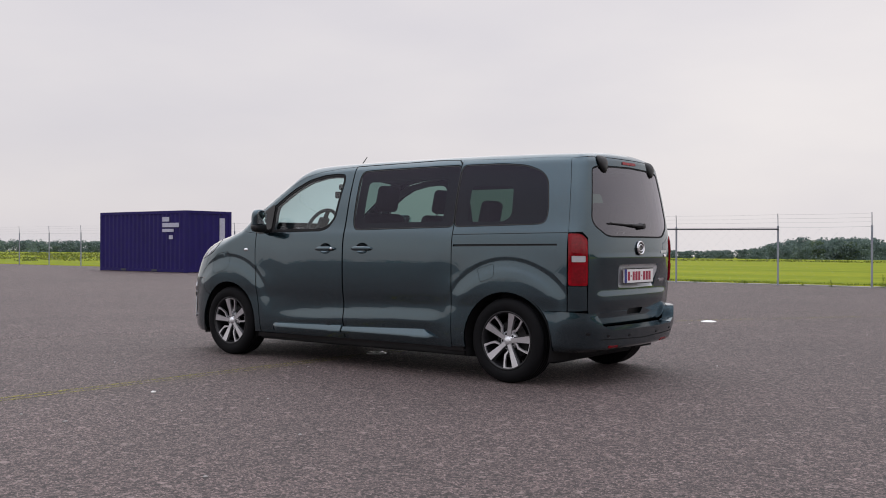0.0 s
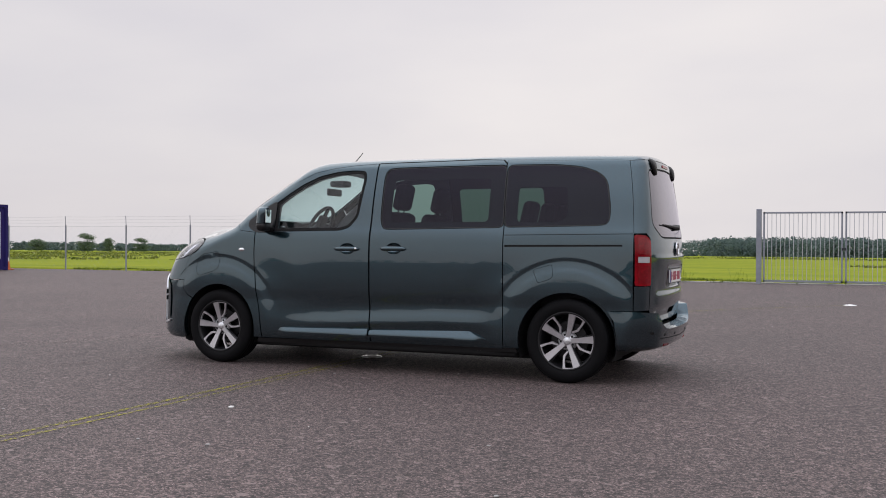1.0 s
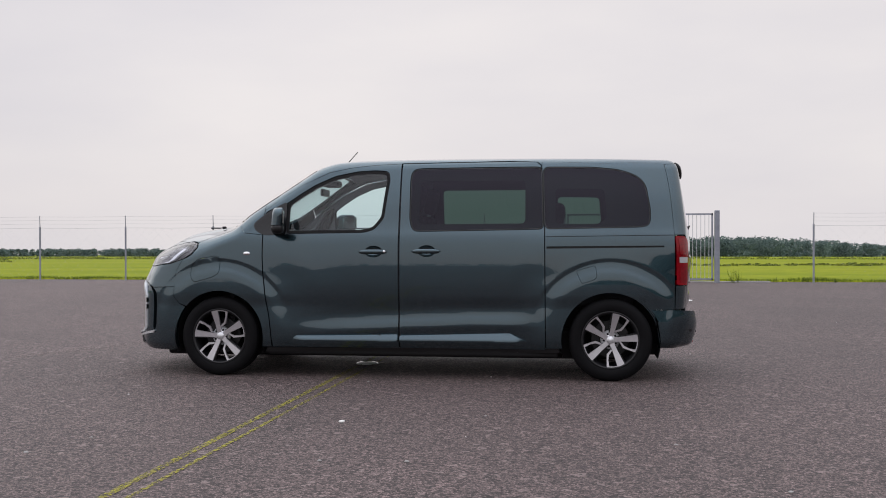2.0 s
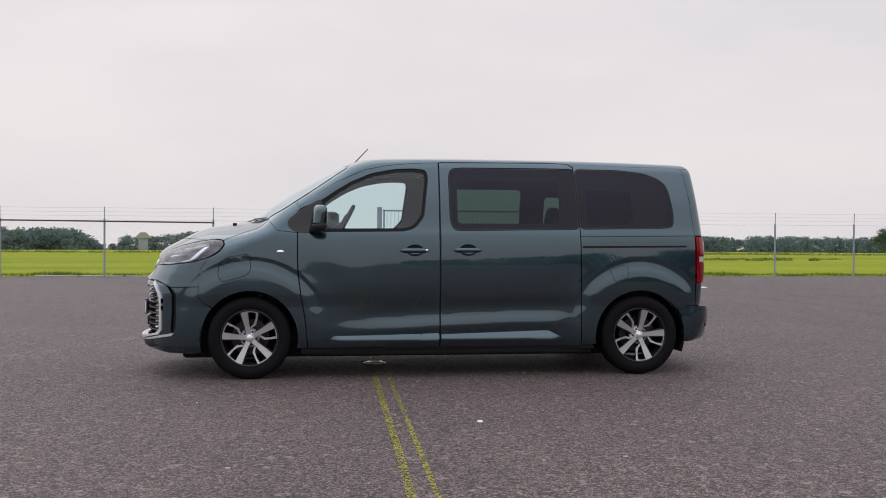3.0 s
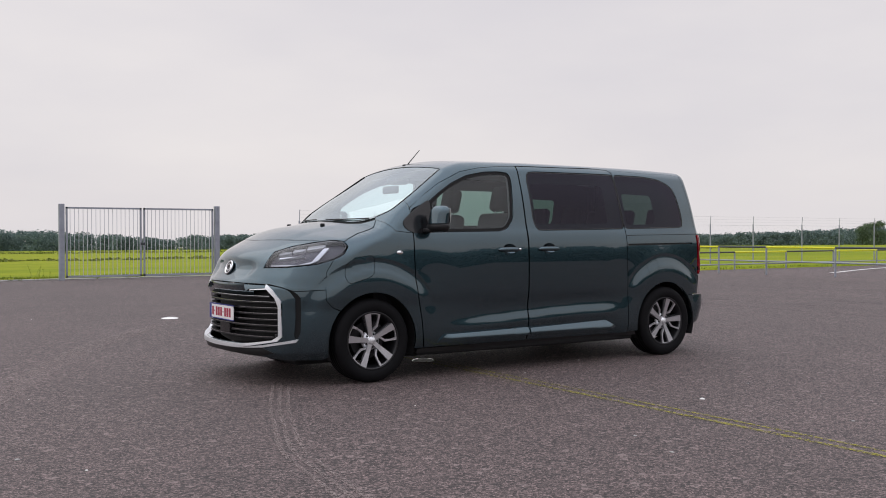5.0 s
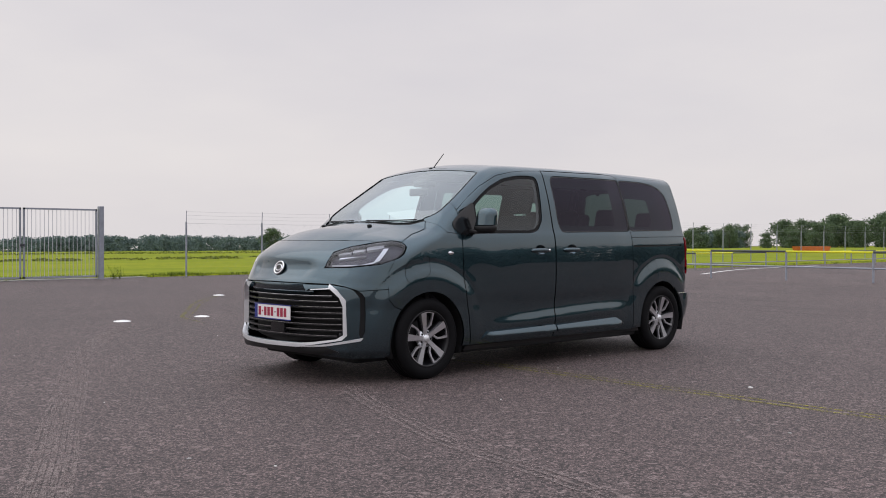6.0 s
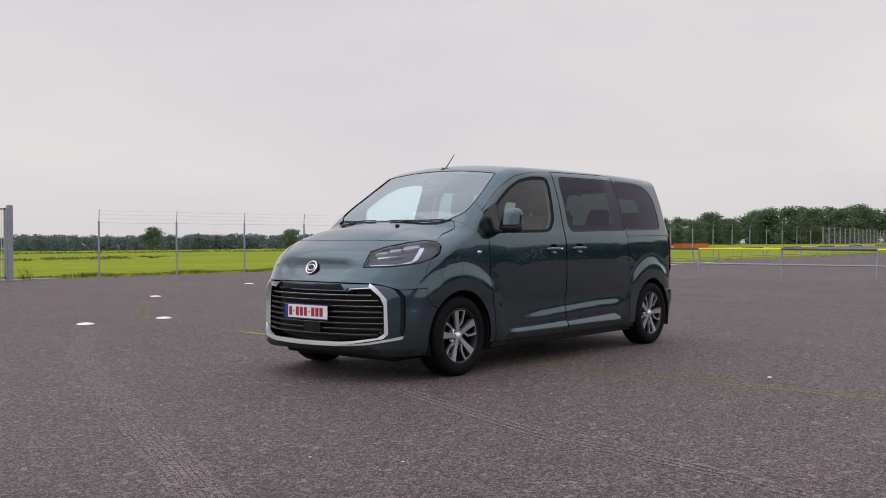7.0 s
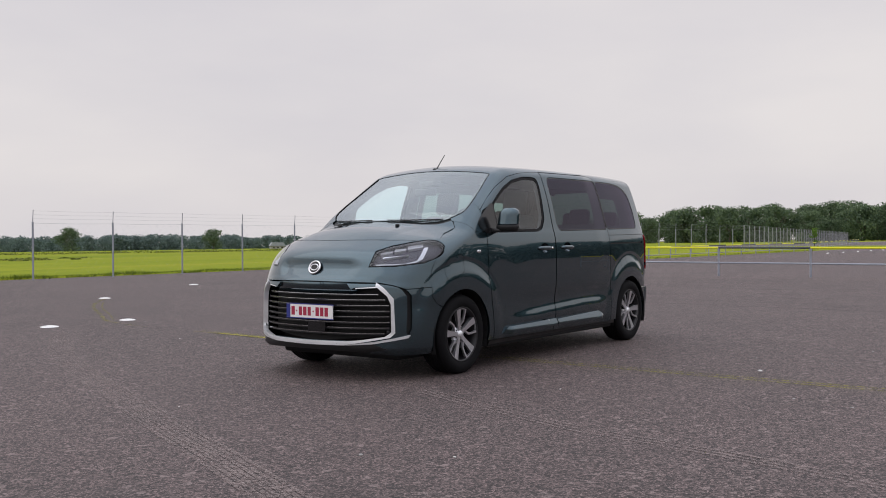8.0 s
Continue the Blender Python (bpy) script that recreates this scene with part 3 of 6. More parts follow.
for side in (1, -1):
    # front door with its fixed black corner and winding window
    door_loop = DOOR_FRONT + DOOR_TOP + [(-0.094, 1.18), (-0.09, 0.25)]
    corner = [(-1.243, 1.222), (-1.06, 1.20), (-1.06, 1.462), (-1.243, 1.385)]
    bowl = ellipse(-0.30, 1.052, 0.072, 0.046)
    front_door = panel("front_door", door_loop, on_side, PAINT, van, holes=[rounded(inset([(-1.246, 1.20)] + WIN_1[1:-1] + [(-1.06, 1.458), (-1.246, 1.385)], -0.004), 0.035), bowl],
                       gap=0.0025, step=0.02, side=side)
    glass_pane("door_window", WIN_1, on_side, CLEAR_GLASS, front_door, side, 0.035, -0.006, 0.022)
    panel("mirror_corner", rounded([(-1.062, 1.475), (-1.143, 1.434), (-1.227, 1.384), (-1.306, 1.322), (-1.342, 1.290), (-1.338, 1.245), (-1.300, 1.212), (-1.247, 1.190), (-1.062, 1.193)], 0.035), on_side, GLOSS_BLACK, front_door,
          step=0.03, edge=0.012, depth=0.006, side=side, label="gloss black corner behind the mirror")
    grip, hy = handle(front_door, -0.305, 1.05, side)
    bm = bmesh.new()
    lathe(bm, [(0.0, -0.004), (0.011, -0.003), (0.012, 0.004)], 16)
    bmesh.ops.translate(bm, verts=bm.verts, vec=(-0.205, (hy - 0.030) * side, 1.052))
    if side < 0:
        bmesh.ops.reverse_faces(bm, faces=bm.faces)
    part("lock_cap", bm, CHROME, grip, "small chrome lock cap", smooth=True)

    # sliding door
    bowl2 = ellipse(0.145, 1.056, 0.072, 0.046)
    slide_door = panel("sliding_door", SLIDE, on_side, PAINT, van, holes=[rounded(inset(WIN_2, -0.003), 0.05), bowl2], gap=0.0025, step=0.02, side=side)
    glass_pane("side_window", WIN_2, on_side, DARK_GLASS, slide_door, side, 0.05, -0.004, 0.007)
    handle(slide_door, 0.14, 1.054, side)

    # rear quarter, and the small panel between wing and door
    roof_edge = [tuple(q) for q in on_top([(x, -roof_y(x)) for x in ROOF_X[::-1] if x > 1.1])[:, (0, 2)]]
    below = arc(ARCH_R[0], ARCH_R[1], ARCH_R[2], 190, 0, 20)
    loop = ([(1.122, 0.262)] + [(1.252, 0.262)] + below[1:] + [(2.02, 0.40), (1.985, 0.582), (2.155, 0.582), (2.155, 1.17)] + GATE_EDGE
            + roof_edge + [tuple(on_top([(1.087, -0.70)])[0, (0, 2)]), (1.087, 1.768), (1.115, 1.23)])
    inner = [tuple(q) for q in on_top([(x, -(screen_y(x) + 0.004)) for x in np.linspace(-1.262, -1.37, 6)] + [(-1.405, -0.737), (-1.437, -0.716), (-1.488, -0.672), (-1.50, -0.70)])[:, (0, 2)]]
    panel("cowl_side", [(-1.262, 1.195), (-1.262, 1.40)] + inner + [(-1.42, 1.212), (-1.30, 1.200)], on_side, PAINT, van, step=0.016, side=side)
    rail_slot = [(1.128, 1.076), (2.07, 1.086), (2.07, 1.098), (1.128, 1.092)]
    fuel = rounded([(1.365, 0.895), (1.52, 0.94), (1.535, 0.845), (1.505, 0.82), (1.41, 0.79)], 0.02)
    holes = [rounded(inset(WIN_3, -0.003), 0.06), rail_slot] + ([fuel] if side > 0 else [])
    quarter = panel("body_side", loop, on_side, PAINT, van, holes=holes, gap=0.001, step=0.016 if side > 0 else 0.03, side=side, lines=CREASE)
    glass_pane("rear_side_window", WIN_3, on_side, DARK_GLASS, quarter, side, 0.06, -0.004, 0.007)
    panel("slide_rail", rail_slot, on_side, BLACK_TRIM, quarter, step=0.05, edge=0.0, depth=-0.012, side=side, label="black guide rail of the sliding door")
    panel("seam", [(1.12, 1.170), (2.15, 1.182), (2.15, 1.1865), (1.12, 1.1745)], on_side, RUBBER, quarter, step=0.05, edge=0.0, depth=0.001, side=side)
    if side > 0:
        panel("fuel_flap", fuel, on_side, PAINT, quarter, gap=0.002, step=0.03, side=side)

    # front wing
    low = arc(ARCH_F[0], ARCH_F[1], ARCH_F[2], 139, -12, 20)
    flap = rounded([(-1.895, 0.845), (-1.885, 0.935), (-1.825, 0.99), (-1.655, 1.018), (-1.630, 0.99), (-1.635, 0.875), (-1.68, 0.84), (-1.86, 0.79)], 0.03)
    wing_top = [(-1.42, 1.210), (inner[-1][0], inner[-1][1] - 0.002)] + [(x, z - 0.002) for x, z in on_top(along(HOOD_SIDE[:-2]))[1:, (0, 2)]]
    wing = ([(-1.262, 1.193), (-1.30, 1.197)] + wing_top + [(-1.842, 1.088), (-1.885, 1.032), (-1.925, 1.005)] + WING_FRONT
            + low[1:] + [(-1.262, 0.25), (-1.176, 0.25)] + [(x - 0.005, z) for x, z in DOOR_FRONT[1:-1]])
    fender = panel("front_wing", wing, on_side, PAINT, van, holes=[flap] if side > 0 else [], gap=0.002, step=0.014 if side > 0 else 0.025, side=side, lines=CREASE)
    if side > 0:
        panel("charging_flap", flap, on_side, PAINT, fender, gap=0.0022, step=0.03, side=side)
    bm = bmesh.new()
    lathe(bm, [(0.0, -0.006), (0.6, -0.004), (1.0, 0.004)], 20)
    by = float(on_side([(-1.395, 1.035)])[0, 1])
    for v in bm.verts:
        v.co = Vector((-1.395 + v.co.x * 0.034, (by - 0.002 + v.co.y) * side, 1.035 + v.co.z * 0.017))
    part("side_indicator", bm, CHROME, fender, "oval silver side indicator", smooth=True)

    # sill, its bright moulding and the arch liners
    sill = panel("sill", [(-1.235, 0.205), (1.24, 0.225), (1.22, 0.258), (-1.22, 0.242)], on_side, BLACK_TRIM, van, step=0.05, edge=0.05, depth=-0.006, side=side, label="black plastic sill")
    for x0, x1, x2, x3 in ((-1.045, -0.96, -0.098, -0.095), (-0.078, -0.08, 0.83, 0.985)):
        strip = rounded([(x0, 0.285 if x0 < -0.5 else 0.31), (x1, 0.352 if x0 < -0.5 else 0.362), (x2, 0.37 if x0 < -0.5 else 0.385), (x3, 0.312 if x0 < -0.5 else 0.312)], 0.012)
        panel("sill_moulding", strip, on_side, PAINT, front_door if x0 < -0.5 else slide_door, step=0.02, edge=0.06, side=side,
              depth=lambda q: 0.004 + 0.040 * np.clip((0.385 - q[:, 1]) / 0.055, 0, 1) * sstep(-1.045, -0.90, q[:, 0]) * sstep(0.985, 0.86, q[:, 0]), label="raised moulding along the door's foot")
    for ax, az, ar in (ARCH_F, ARCH_R):
        bm = bmesh.new()
        rings = [[bm.verts.new((px, y * side, pz)) for px, pz in arc(ax, az, ar + 0.012, 200, -20, 22)] for y in (-0.900, -0.89, -0.58)]
        for a, b in zip(rings, rings[1:]):
            for i in range(22):
                bm.faces.new((a[i], a[i + 1], b[i + 1], b[i]))
        bm.faces.new(rings[-1])
        part("arch_liner", bm, RUBBER, van)

    # headlamp: housing, light guides, clear cover
    lamp = rounded(LAMP, 0.02)
    shell = panel("headlamp", lamp, on_nose, LAMP_SHELL, van, gap=0.003, step=0.03, edge=0.0, depth=-0.045, side=side, label="angular headlamp with white light guides")
    guide = [(0.565, 0.945), (0.80, 0.952), (0.905, 0.975), (0.99, 1.085), (1.035, 1.09), (0.955, 0.985), (0.86, 0.944), (0.58, 0.930)]
    panel("light_guide", rounded(guide, 0.006), on_nose, DRL, shell, step=0.03, edge=0.02, depth=-0.018, side=side, label="white angled daytime light")
    for a0, a1, z0, z1 in ((0.60, 0.70, 1.035, 1.055), (0.72, 0.82, 1.055, 1.078), (0.84, 0.99, 1.075, 1.108), (0.62, 0.83, 1.0, 1.012)):
        panel("lamp_module", rounded([(a0, z0), (a1, z0 + (a1 - a0) * 0.14), (a1 + 0.012, z1 + (a1 - a0) * 0.08), (a0 + 0.008, z1)], 0.006), on_nose, CLEAR_LENS if z0 > 1.02 else SILVER, shell,
              step=0.03, edge=0.025, depth=-0.022, side=side)
    cover = panel("lamp_cover", lamp, on_nose, LAMP_GLASS, shell, gap=0.003, step=0.03, edge=0.01, depth=0.001, side=side)
    panel("lamp_rim", lamp, on_nose, GLOSS_BLACK, shell, holes=[inset(lamp, 0.012)], gap=0.003, step=0.03, edge=0.02, depth=0.0, side=side)

    # tail lamp
    tl = rounded([(0.902, 1.178), (0.815, 1.176), (0.765, 1.135), (0.760, 0.777), (0.905, 0.779)], 0.02)
    tail_lamp = panel("tail_lamp", tl, on_tail, RED_LENS, van, holes=[[(0.880, 1.006), (0.782, 1.006), (0.782, 0.960), (0.880, 0.960)]], gap=0.002, step=0.02, edge=0.03, depth=0.010, side=side, label="upright red tail lamp with a clear band")
    panel("reversing_lens", rounded([(0.880, 1.006), (0.782, 1.006), (0.782, 0.960), (0.880, 0.960)], 0.006), on_tail, CLEAR_LENS, tail_lamp, step=0.02, edge=0.02, depth=0.008, side=side, label="clear white lens")
    for cell in ([(0.880, 1.160), (0.826, 1.158), (0.788, 1.126), (0.784, 1.030), (0.880, 1.028)], [(0.880, 0.935), (0.784, 0.936), (0.780, 0.800), (0.880, 0.800)]):
        panel("lens_cell", rounded(cell, 0.018), on_tail, RED_DEEP, tail_lamp, step=0.02, edge=0.012, depth=0.0135, side=side, label="darker red inner lens")
    panel("tail_corner", [(0.905, 0.775), (0.760, 0.773), (0.752, 0.586), (0.905, 0.584)], on_tail, PAINT, van, step=0.025, side=side)

# bonnet, windscreen, roof
hood_half = [(-1.70, 0.0), (-1.68, -0.30), (-1.645, -0.47), (-1.585, -0.60)] + HOOD_SIDE + HOOD_CUT[1:]
hood = hood_half + [(x, -y) for x, y in hood_half[-2:0:-1]]
bonnet = panel("bonnet", hood, on_top, PAINT, van, gap=0.001, step=0.035,
               depth=lambda q: 0.009 * sstep(0.52, 0.40, np.abs(q[:, 1])) * sstep(-1.66, -1.8, q[:, 0]) * sstep(-2.22, -2.0, q[:, 0]))
for side in (1, -1):
    edge_line = along(HOOD_SIDE[:-2], 4)
    panel("bonnet_gutter", [(x - 0.006, y - 0.014) for x, y in edge_line] + [(x + 0.006, y + 0.020) for x, y in edge_line[::-1]], on_top, PAINT, van, step=0.02, edge=0.0, depth=-0.007, side=side)
cowl_half = [(-1.625, 0.0), (-1.607, 0.30), (-1.575, 0.46), (-1.52, 0.585), (-1.47, 0.655), (-1.485, 0.672), (-1.505, 0.685), (-1.59, 0.598), (-1.65, 0.468), (-1.685, 0.30), (-1.705, 0.0)]
cowl = cowl_half + [(x, -y) for x, y in cowl_half[-2:0:-1]]
panel("wiper_cowl", cowl, on_top, BLACK_TRIM, van, step=0.03, edge=0.0, depth=-0.015)
ws_half = [(-0.868, 0.0), (-0.858, 0.40), (-0.842, 0.62), (-0.845, 0.664)] + [(x, screen_y(x)) for x in np.linspace(-0.87, -1.37, 12)] + [(-1.405, 0.732), (-1.435, 0.710), (-1.485, 0.666), (-1.55, 0.585), (-1.605, 0.46), (-1.637, 0.30), (-1.655, 0.0)]
ws = ws_half + [(x, -y) for x, y in ws_half[-2:0:-1]]
screen = panel("windscreen", ws, on_top, SCREEN_GLASS, van, step=0.05, edge=0.004, depth=-0.004)
screen.visible_shadow = False
panel("screen_border", ws, on_top, SLAT_BLACK, screen, holes=[inset(ws, 0.022)], step=0.05, edge=0.0, depth=-0.009, label="black printed border")
for side in (-1, 1):
    p = on_top([(x, side * (screen_y(x) + 0.002)) for x in np.linspace(-0.85, -1.36, 16)] + [(x, side * y) for x, y in ((-1.405, 0.735), (-1.437, 0.713), (-1.487, 0.669))])
    bm = bmesh.new()
    for i in range(len(p) - 1):
        tube(bm, p[i], p[i + 1], 0.0042, n=6)
    part("screen_seal", bm, RUBBER, screen, "black rubber seal along the screen pillar", smooth=True)
SEAM_A, SEAM_Z = GATE_SEAM[-1]
rear_edge = [tuple(q) for q in on_tail([(a, SEAM_Z + 0.022 * (1 - (a / SEAM_A) ** 4)) for a in np.linspace(SEAM_A, -SEAM_A, 31)])[:, :2]]
seam = [(1.087, -0.70)] + [(p[0], p[1] + 0.001) for p in on_side([(1.083, 1.771), (1.05, 1.799), (0.9, 1.806), (0.5, 1.802)] + dense([(-0.083, 1.796)] + DOOR_TOP[::-1] + [(-1.257, 1.403)], 0.06)[:-24])]
seam += [(p[0], p[1]) for p in on_side([(-1.255, 1.404)])]
arm = [(x, -(screen_y(x) + 0.004)) for x in np.linspace(-1.26, -0.845, 8)]
front_edge = [(-0.838, -0.62), (-0.854, -0.40), (-0.864, 0.0)]
left = [(x, -roof_y(x)) for x in ROOF_X[::-1] if x > 1.1] + seam + arm + front_edge
roof = panel("roof", rear_edge[::-1] + left + [(x, -y) for x, y in left[-2::-1]], on_top, PAINT, van, step=0.035, edge=0.012)

# nose above the grille, with its shallow recess for the badge
top_cut = [(math.atan2(-p[1], -(p[0] - NOSE_AXIS)), p[2]) for p in on_top([(x - 0.001, y) for x, y in HOOD_CUT[::-1]])]
nose_half = top_cut + [(0.90, 1.122), (0.70, 1.089), (0.563, 1.047), (0.517, 0.920), (0.72, 0.923), (0.95, 0.947)] + WING_SEAM[:2] + to_nose([(-2.049, 0.752)]) + [(0.80, 0.742), (0.70, 0.775), (0.60, 0.795),
                       (0.36, 0.798), (0.0, 0.802)]
nose_loop = mirrored(nose_half)


def nose_depth(q):
    """The hollow round the badge: a sharp brow above, sloping out to the lip over the grille."""
    a, z = np.abs(q[:, 0]), q[:, 1]
    edge_a = np.interp(z, (0.80, 0.92, 1.0), (0.40, 0.475, 0.455))
    hollow = np.interp(z, (0.80, 0.815, 0.86, 0.91, 0.945, 0.970, 0.992, 1.004), (0.004, 0.002, -0.013, -0.024, -0.019, -0.010, -0.002, 0.0))
    return hollow * sstep(0.0, 0.13, edge_a - a) + 0.004 * sstep(0.85, 0.81, z) * sstep(0.60, 0.45, a)


nose_panel = panel("nose_panel", nose_loop, on_nose, PAINT, van, gap=0.002, step=0.013, depth=nose_depth)
chin = mirrored([(0.0, 0.798), (0.36, 0.796), (0.43, 0.79), (0.43, 0.735), (0.40, 0.712), (0.0, 0.708)])
panel("grille_brow", chin, on_nose, PAINT, nose_panel, step=0.025, edge=0.02, depth=lambda q: -0.006 - 0.75 * np.clip(0.796 - q[:, 1], 0, 0.1))

# lower bumper with the grille opening
mouth = mirrored([(0.0, 0.7885), (0.352, 0.7865), (0.392, 0.736), (0.415, 0.751), (0.585, 0.765), (0.665, 0.690), (0.692, 0.621), (0.694, 0.395), (0.645, 0.360), (0.475, 0.334), (0.388, 0.330), (0.0, 0.328)])
low_half = [(0.0, 0.792), (0.36, 0.79), (0.60, 0.788), (0.70, 0.771), (0.80, 0.7405)] + to_nose([(-2.049, 0.7505)]) + WING_SEAM[3:5]
arch_front = to_nose(arc(ARCH_F[0], ARCH_F[1], ARCH_F[2] + 0.002, 140, 196, 9))
low_half += arch_front + [(0.98, 0.205), (0.75, 0.205), (0.47, 0.235), (0.30, 0.245), (0.0, 0.25)]
slot = [(0.694, 0.789), (0.757, 0.762), (0.815, 0.722), (0.839, 0.690), (0.842, 0.54), (0.838, 0.42), (0.812, 0.366), (0.800, 0.40), (0.808, 0.54), (0.806, 0.685), (0.770, 0.738)]
bumper = panel("front_bumper", mirrored(low_half), on_nose, PAINT, van, holes=[mouth, slot, [(-a, z) for a, z in slot]], gap=0.002, step=0.014, edge=0.03)
panel("grille_backing", mirrored([(0.0, 0.75), (0.60, 0.79), (0.70, 0.70), (0.70, 0.36), (0.0, 0.31)]), on_nose, SLAT_BLACK, bumper, step=0.05, edge=0.0, depth=-0.115)
frame_out = [(0.582, 0.794), (0.642, 0.750), (0.707, 0.668), (0.716, 0.392), (0.680, 0.356), (0.476, 0.318), (0.344, 0.292), (0.0, 0.288)]
frame_in = [(0.0, 0.322), (0.36, 0.326), (0.475, 0.338), (0.642, 0.364), (0.689, 0.397), (0.686, 0.621), (0.660, 0.688), (0.578, 0.766)]
frame_loop = frame_out + [(-a, b) for a, b in frame_out[-2::-1]] + [(-a, b) for a, b in frame_in[::-1]] + frame_in[1:]
panel("grille_frame", frame_loop, on_nose, SILVER, bumper, step=0.02, edge=0.04, depth=lambda q: 0.012 + 0.008 * sstep(0.40, 0.30, q[:, 1]), label="broad satin silver grille surround")
for side in (1, -1):
    panel("chin_strip", [(0.35, 0.290), (0.56, 0.306), (0.81, 0.350), (0.828, 0.372), (0.815, 0.372), (0.56, 0.322), (0.42, 0.305)], on_nose, SILVER, bumper, step=0.02, edge=0.03, depth=0.012, side=side)
    panel("air_slot", slot, on_nose, SLAT_BLACK, bumper, gap=-0.004, step=0.03, edge=0.0, depth=-0.028, side=side, label="narrow black air slot in the bumper corner")
    panel("grille_top_strip", [(0.42, 0.744), (0.43, 0.757), (0.58, 0.771), (0.60, 0.757), (0.44, 0.748)], on_nose, CHROME, bumper, step=0.02, edge=0.03, depth=-0.006, side=side)
    bm = bmesh.new()
    lathe(bm, [(0.0, -0.006), (0.012, -0.004), (0.013, 0.006)], 14)
    sp = on_nose([(0.665 * side if side > 0 else 0.665, 0.40)])[0]
    q = Vector((-0.75, -0.6, 0)).normalized().to_track_quat("-Y", "Z")
    for v in bm.verts:
        p = q @ v.co + Vector(sp) + Vector((0.01, 0.008, 0))
        v.co = Vector((p.x, p.y * side, p.z))
    part("parking_sensor", bm, BLACK_TRIM, bumper, smooth=True)
panel("lower_lip", mirrored([(0.0, 0.287), (0.34, 0.290), (0.56, 0.303), (0.66, 0.262), (0.52, 0.238), (0.30, 0.247), (0.0, 0.252)]), on_nose, BLACK_TRIM, bumper, step=0.03, edge=0.02, depth=0.005, label="black plastic lip under the grille")
panel("radar_cover", rounded([(0.16, 0.470), (-0.012, 0.470), (-0.012, 0.392), (0.16, 0.392)], 0.01), on_nose, GLOSS_BLACK, bumper, step=0.03, edge=0.05, depth=-0.022, label="smooth black sensor cover")
for i in range(8):
    z = 0.705 - i * 0.0455
    reach = min(0.675, 0.675 - max(0.0, z - 0.63) * 1.1, 0.675 - max(0.0, 0.42 - z) * 1.2)
    blade = [(reach, z), (0.0, z), (-reach, z), (-reach, z - 0.013), (0.0, z - 0.013), (reach, z - 0.013)]
    panel("grille_slat", blade, on_nose, SLAT_BLACK, bumper, step=0.03, edge=0.045, depth=-0.038)
    panel("slat_trim", [(reach, z + 0.0005), (-reach, z + 0.0005), (-reach, z - 0.0024), (reach, z - 0.0024)], on_nose, CHROME, bumper, step=0.03, edge=0.006, depth=-0.0345, label="bright edge of a grille slat")

# tailgate with its glass, number plate recess and handle
gate_half = [(a, SEAM_Z + 0.018 * (1 - (a / SEAM_A) ** 4)) for a in np.linspace(0, SEAM_A, 14)] + GATE_SEAM[-2::-1] + [(0.80, 1.188), (0.755, 1.145), (0.748, 0.586), (0.70, 0.50), (0.63, 0.452), (0.0, 0.448)]
glass_half = [(0.0, 1.728), (0.58, 1.718), (0.675, 1.695), (0.715, 1.29), (0.685, 1.235), (0.56, 1.162), (0.48, 1.152), (0.0, 1.152)]
rear_glass_loop = rounded(mirrored(glass_half), 0.035)
niche = rounded(mirrored([(0.0, 0.936), (0.385, 0.934), (0.395, 0.90), (0.37, 0.765), (0.35, 0.752), (0.0, 0.75)]), 0.03)
pull = rounded([(0.16, 0.578), (-0.16, 0.578), (-0.15, 0.530), (0.15, 0.530)], 0.02)


def gate_depth(q):
    a = np.abs(q[:, 0])
    face = np.interp(q[:, 1], (0.45, 0.55, 0.61, 0.66, 0.70, 0.735, 0.76, 0.975, 0.995, 1.012), (-0.022, -0.016, 0.003, 0.010, 0.006, -0.008, -0.010, 0.010, 0.011, 0.0))
    return face * sstep(0.70, 0.58, a)


tailgate = panel("tailgate", mirrored(gate_half), on_tail, PAINT, van, holes=[rear_glass_loop, niche, pull], gap=0.002, step=0.025, depth=gate_depth)
pane = panel("rear_window", inset(rear_glass_loop, 0.003), on_tail, REAR_GLASS, tailgate, step=0.05, edge=0.004, depth=-0.004)
pane.visible_shadow = False
panel("window_border", rear_glass_loop, on_tail, RUBBER, pane, holes=[inset(rear_glass_loop, 0.014)], gap=0.002, step=0.03, edge=0.006, depth=-0.002)
panel("plate_niche", niche, on_tail, SILVER, tailgate, gap=-0.002, step=0.03, edge=0.0, depth=lambda q: gate_depth(q) - 0.03 * sstep(0.40, 0.36, np.abs(q[:, 0])) * sstep(0.745, 0.775, q[:, 1]) * sstep(0.94, 0.92, q[:, 1]))
panel("pull_niche", pull, on_tail, BLACK_TRIM, tailgate, gap=-0.002, step=0.03, edge=0.0, depth=-0.05)
panel("brake_lamp", rounded([(0.155, 1.766), (-0.155, 1.766), (-0.155, 1.745), (0.155, 1.745)], 0.006), on_tail, RED_LENS, tailgate, step=0.03, edge=0.012, depth=0.006, label="narrow red brake light")


# rear bumper
def bump_out(q):
    a, z = np.abs(q[:, 0]), q[:, 1]
    return (0.012 + 0.098 * sstep(1.0, 0.70, a)) * sstep(0.22, 0.33, z) * (1 - 0.32 * sstep(0.45, 0.6, z)) - 0.03 * sstep(0.32, 0.22, z)


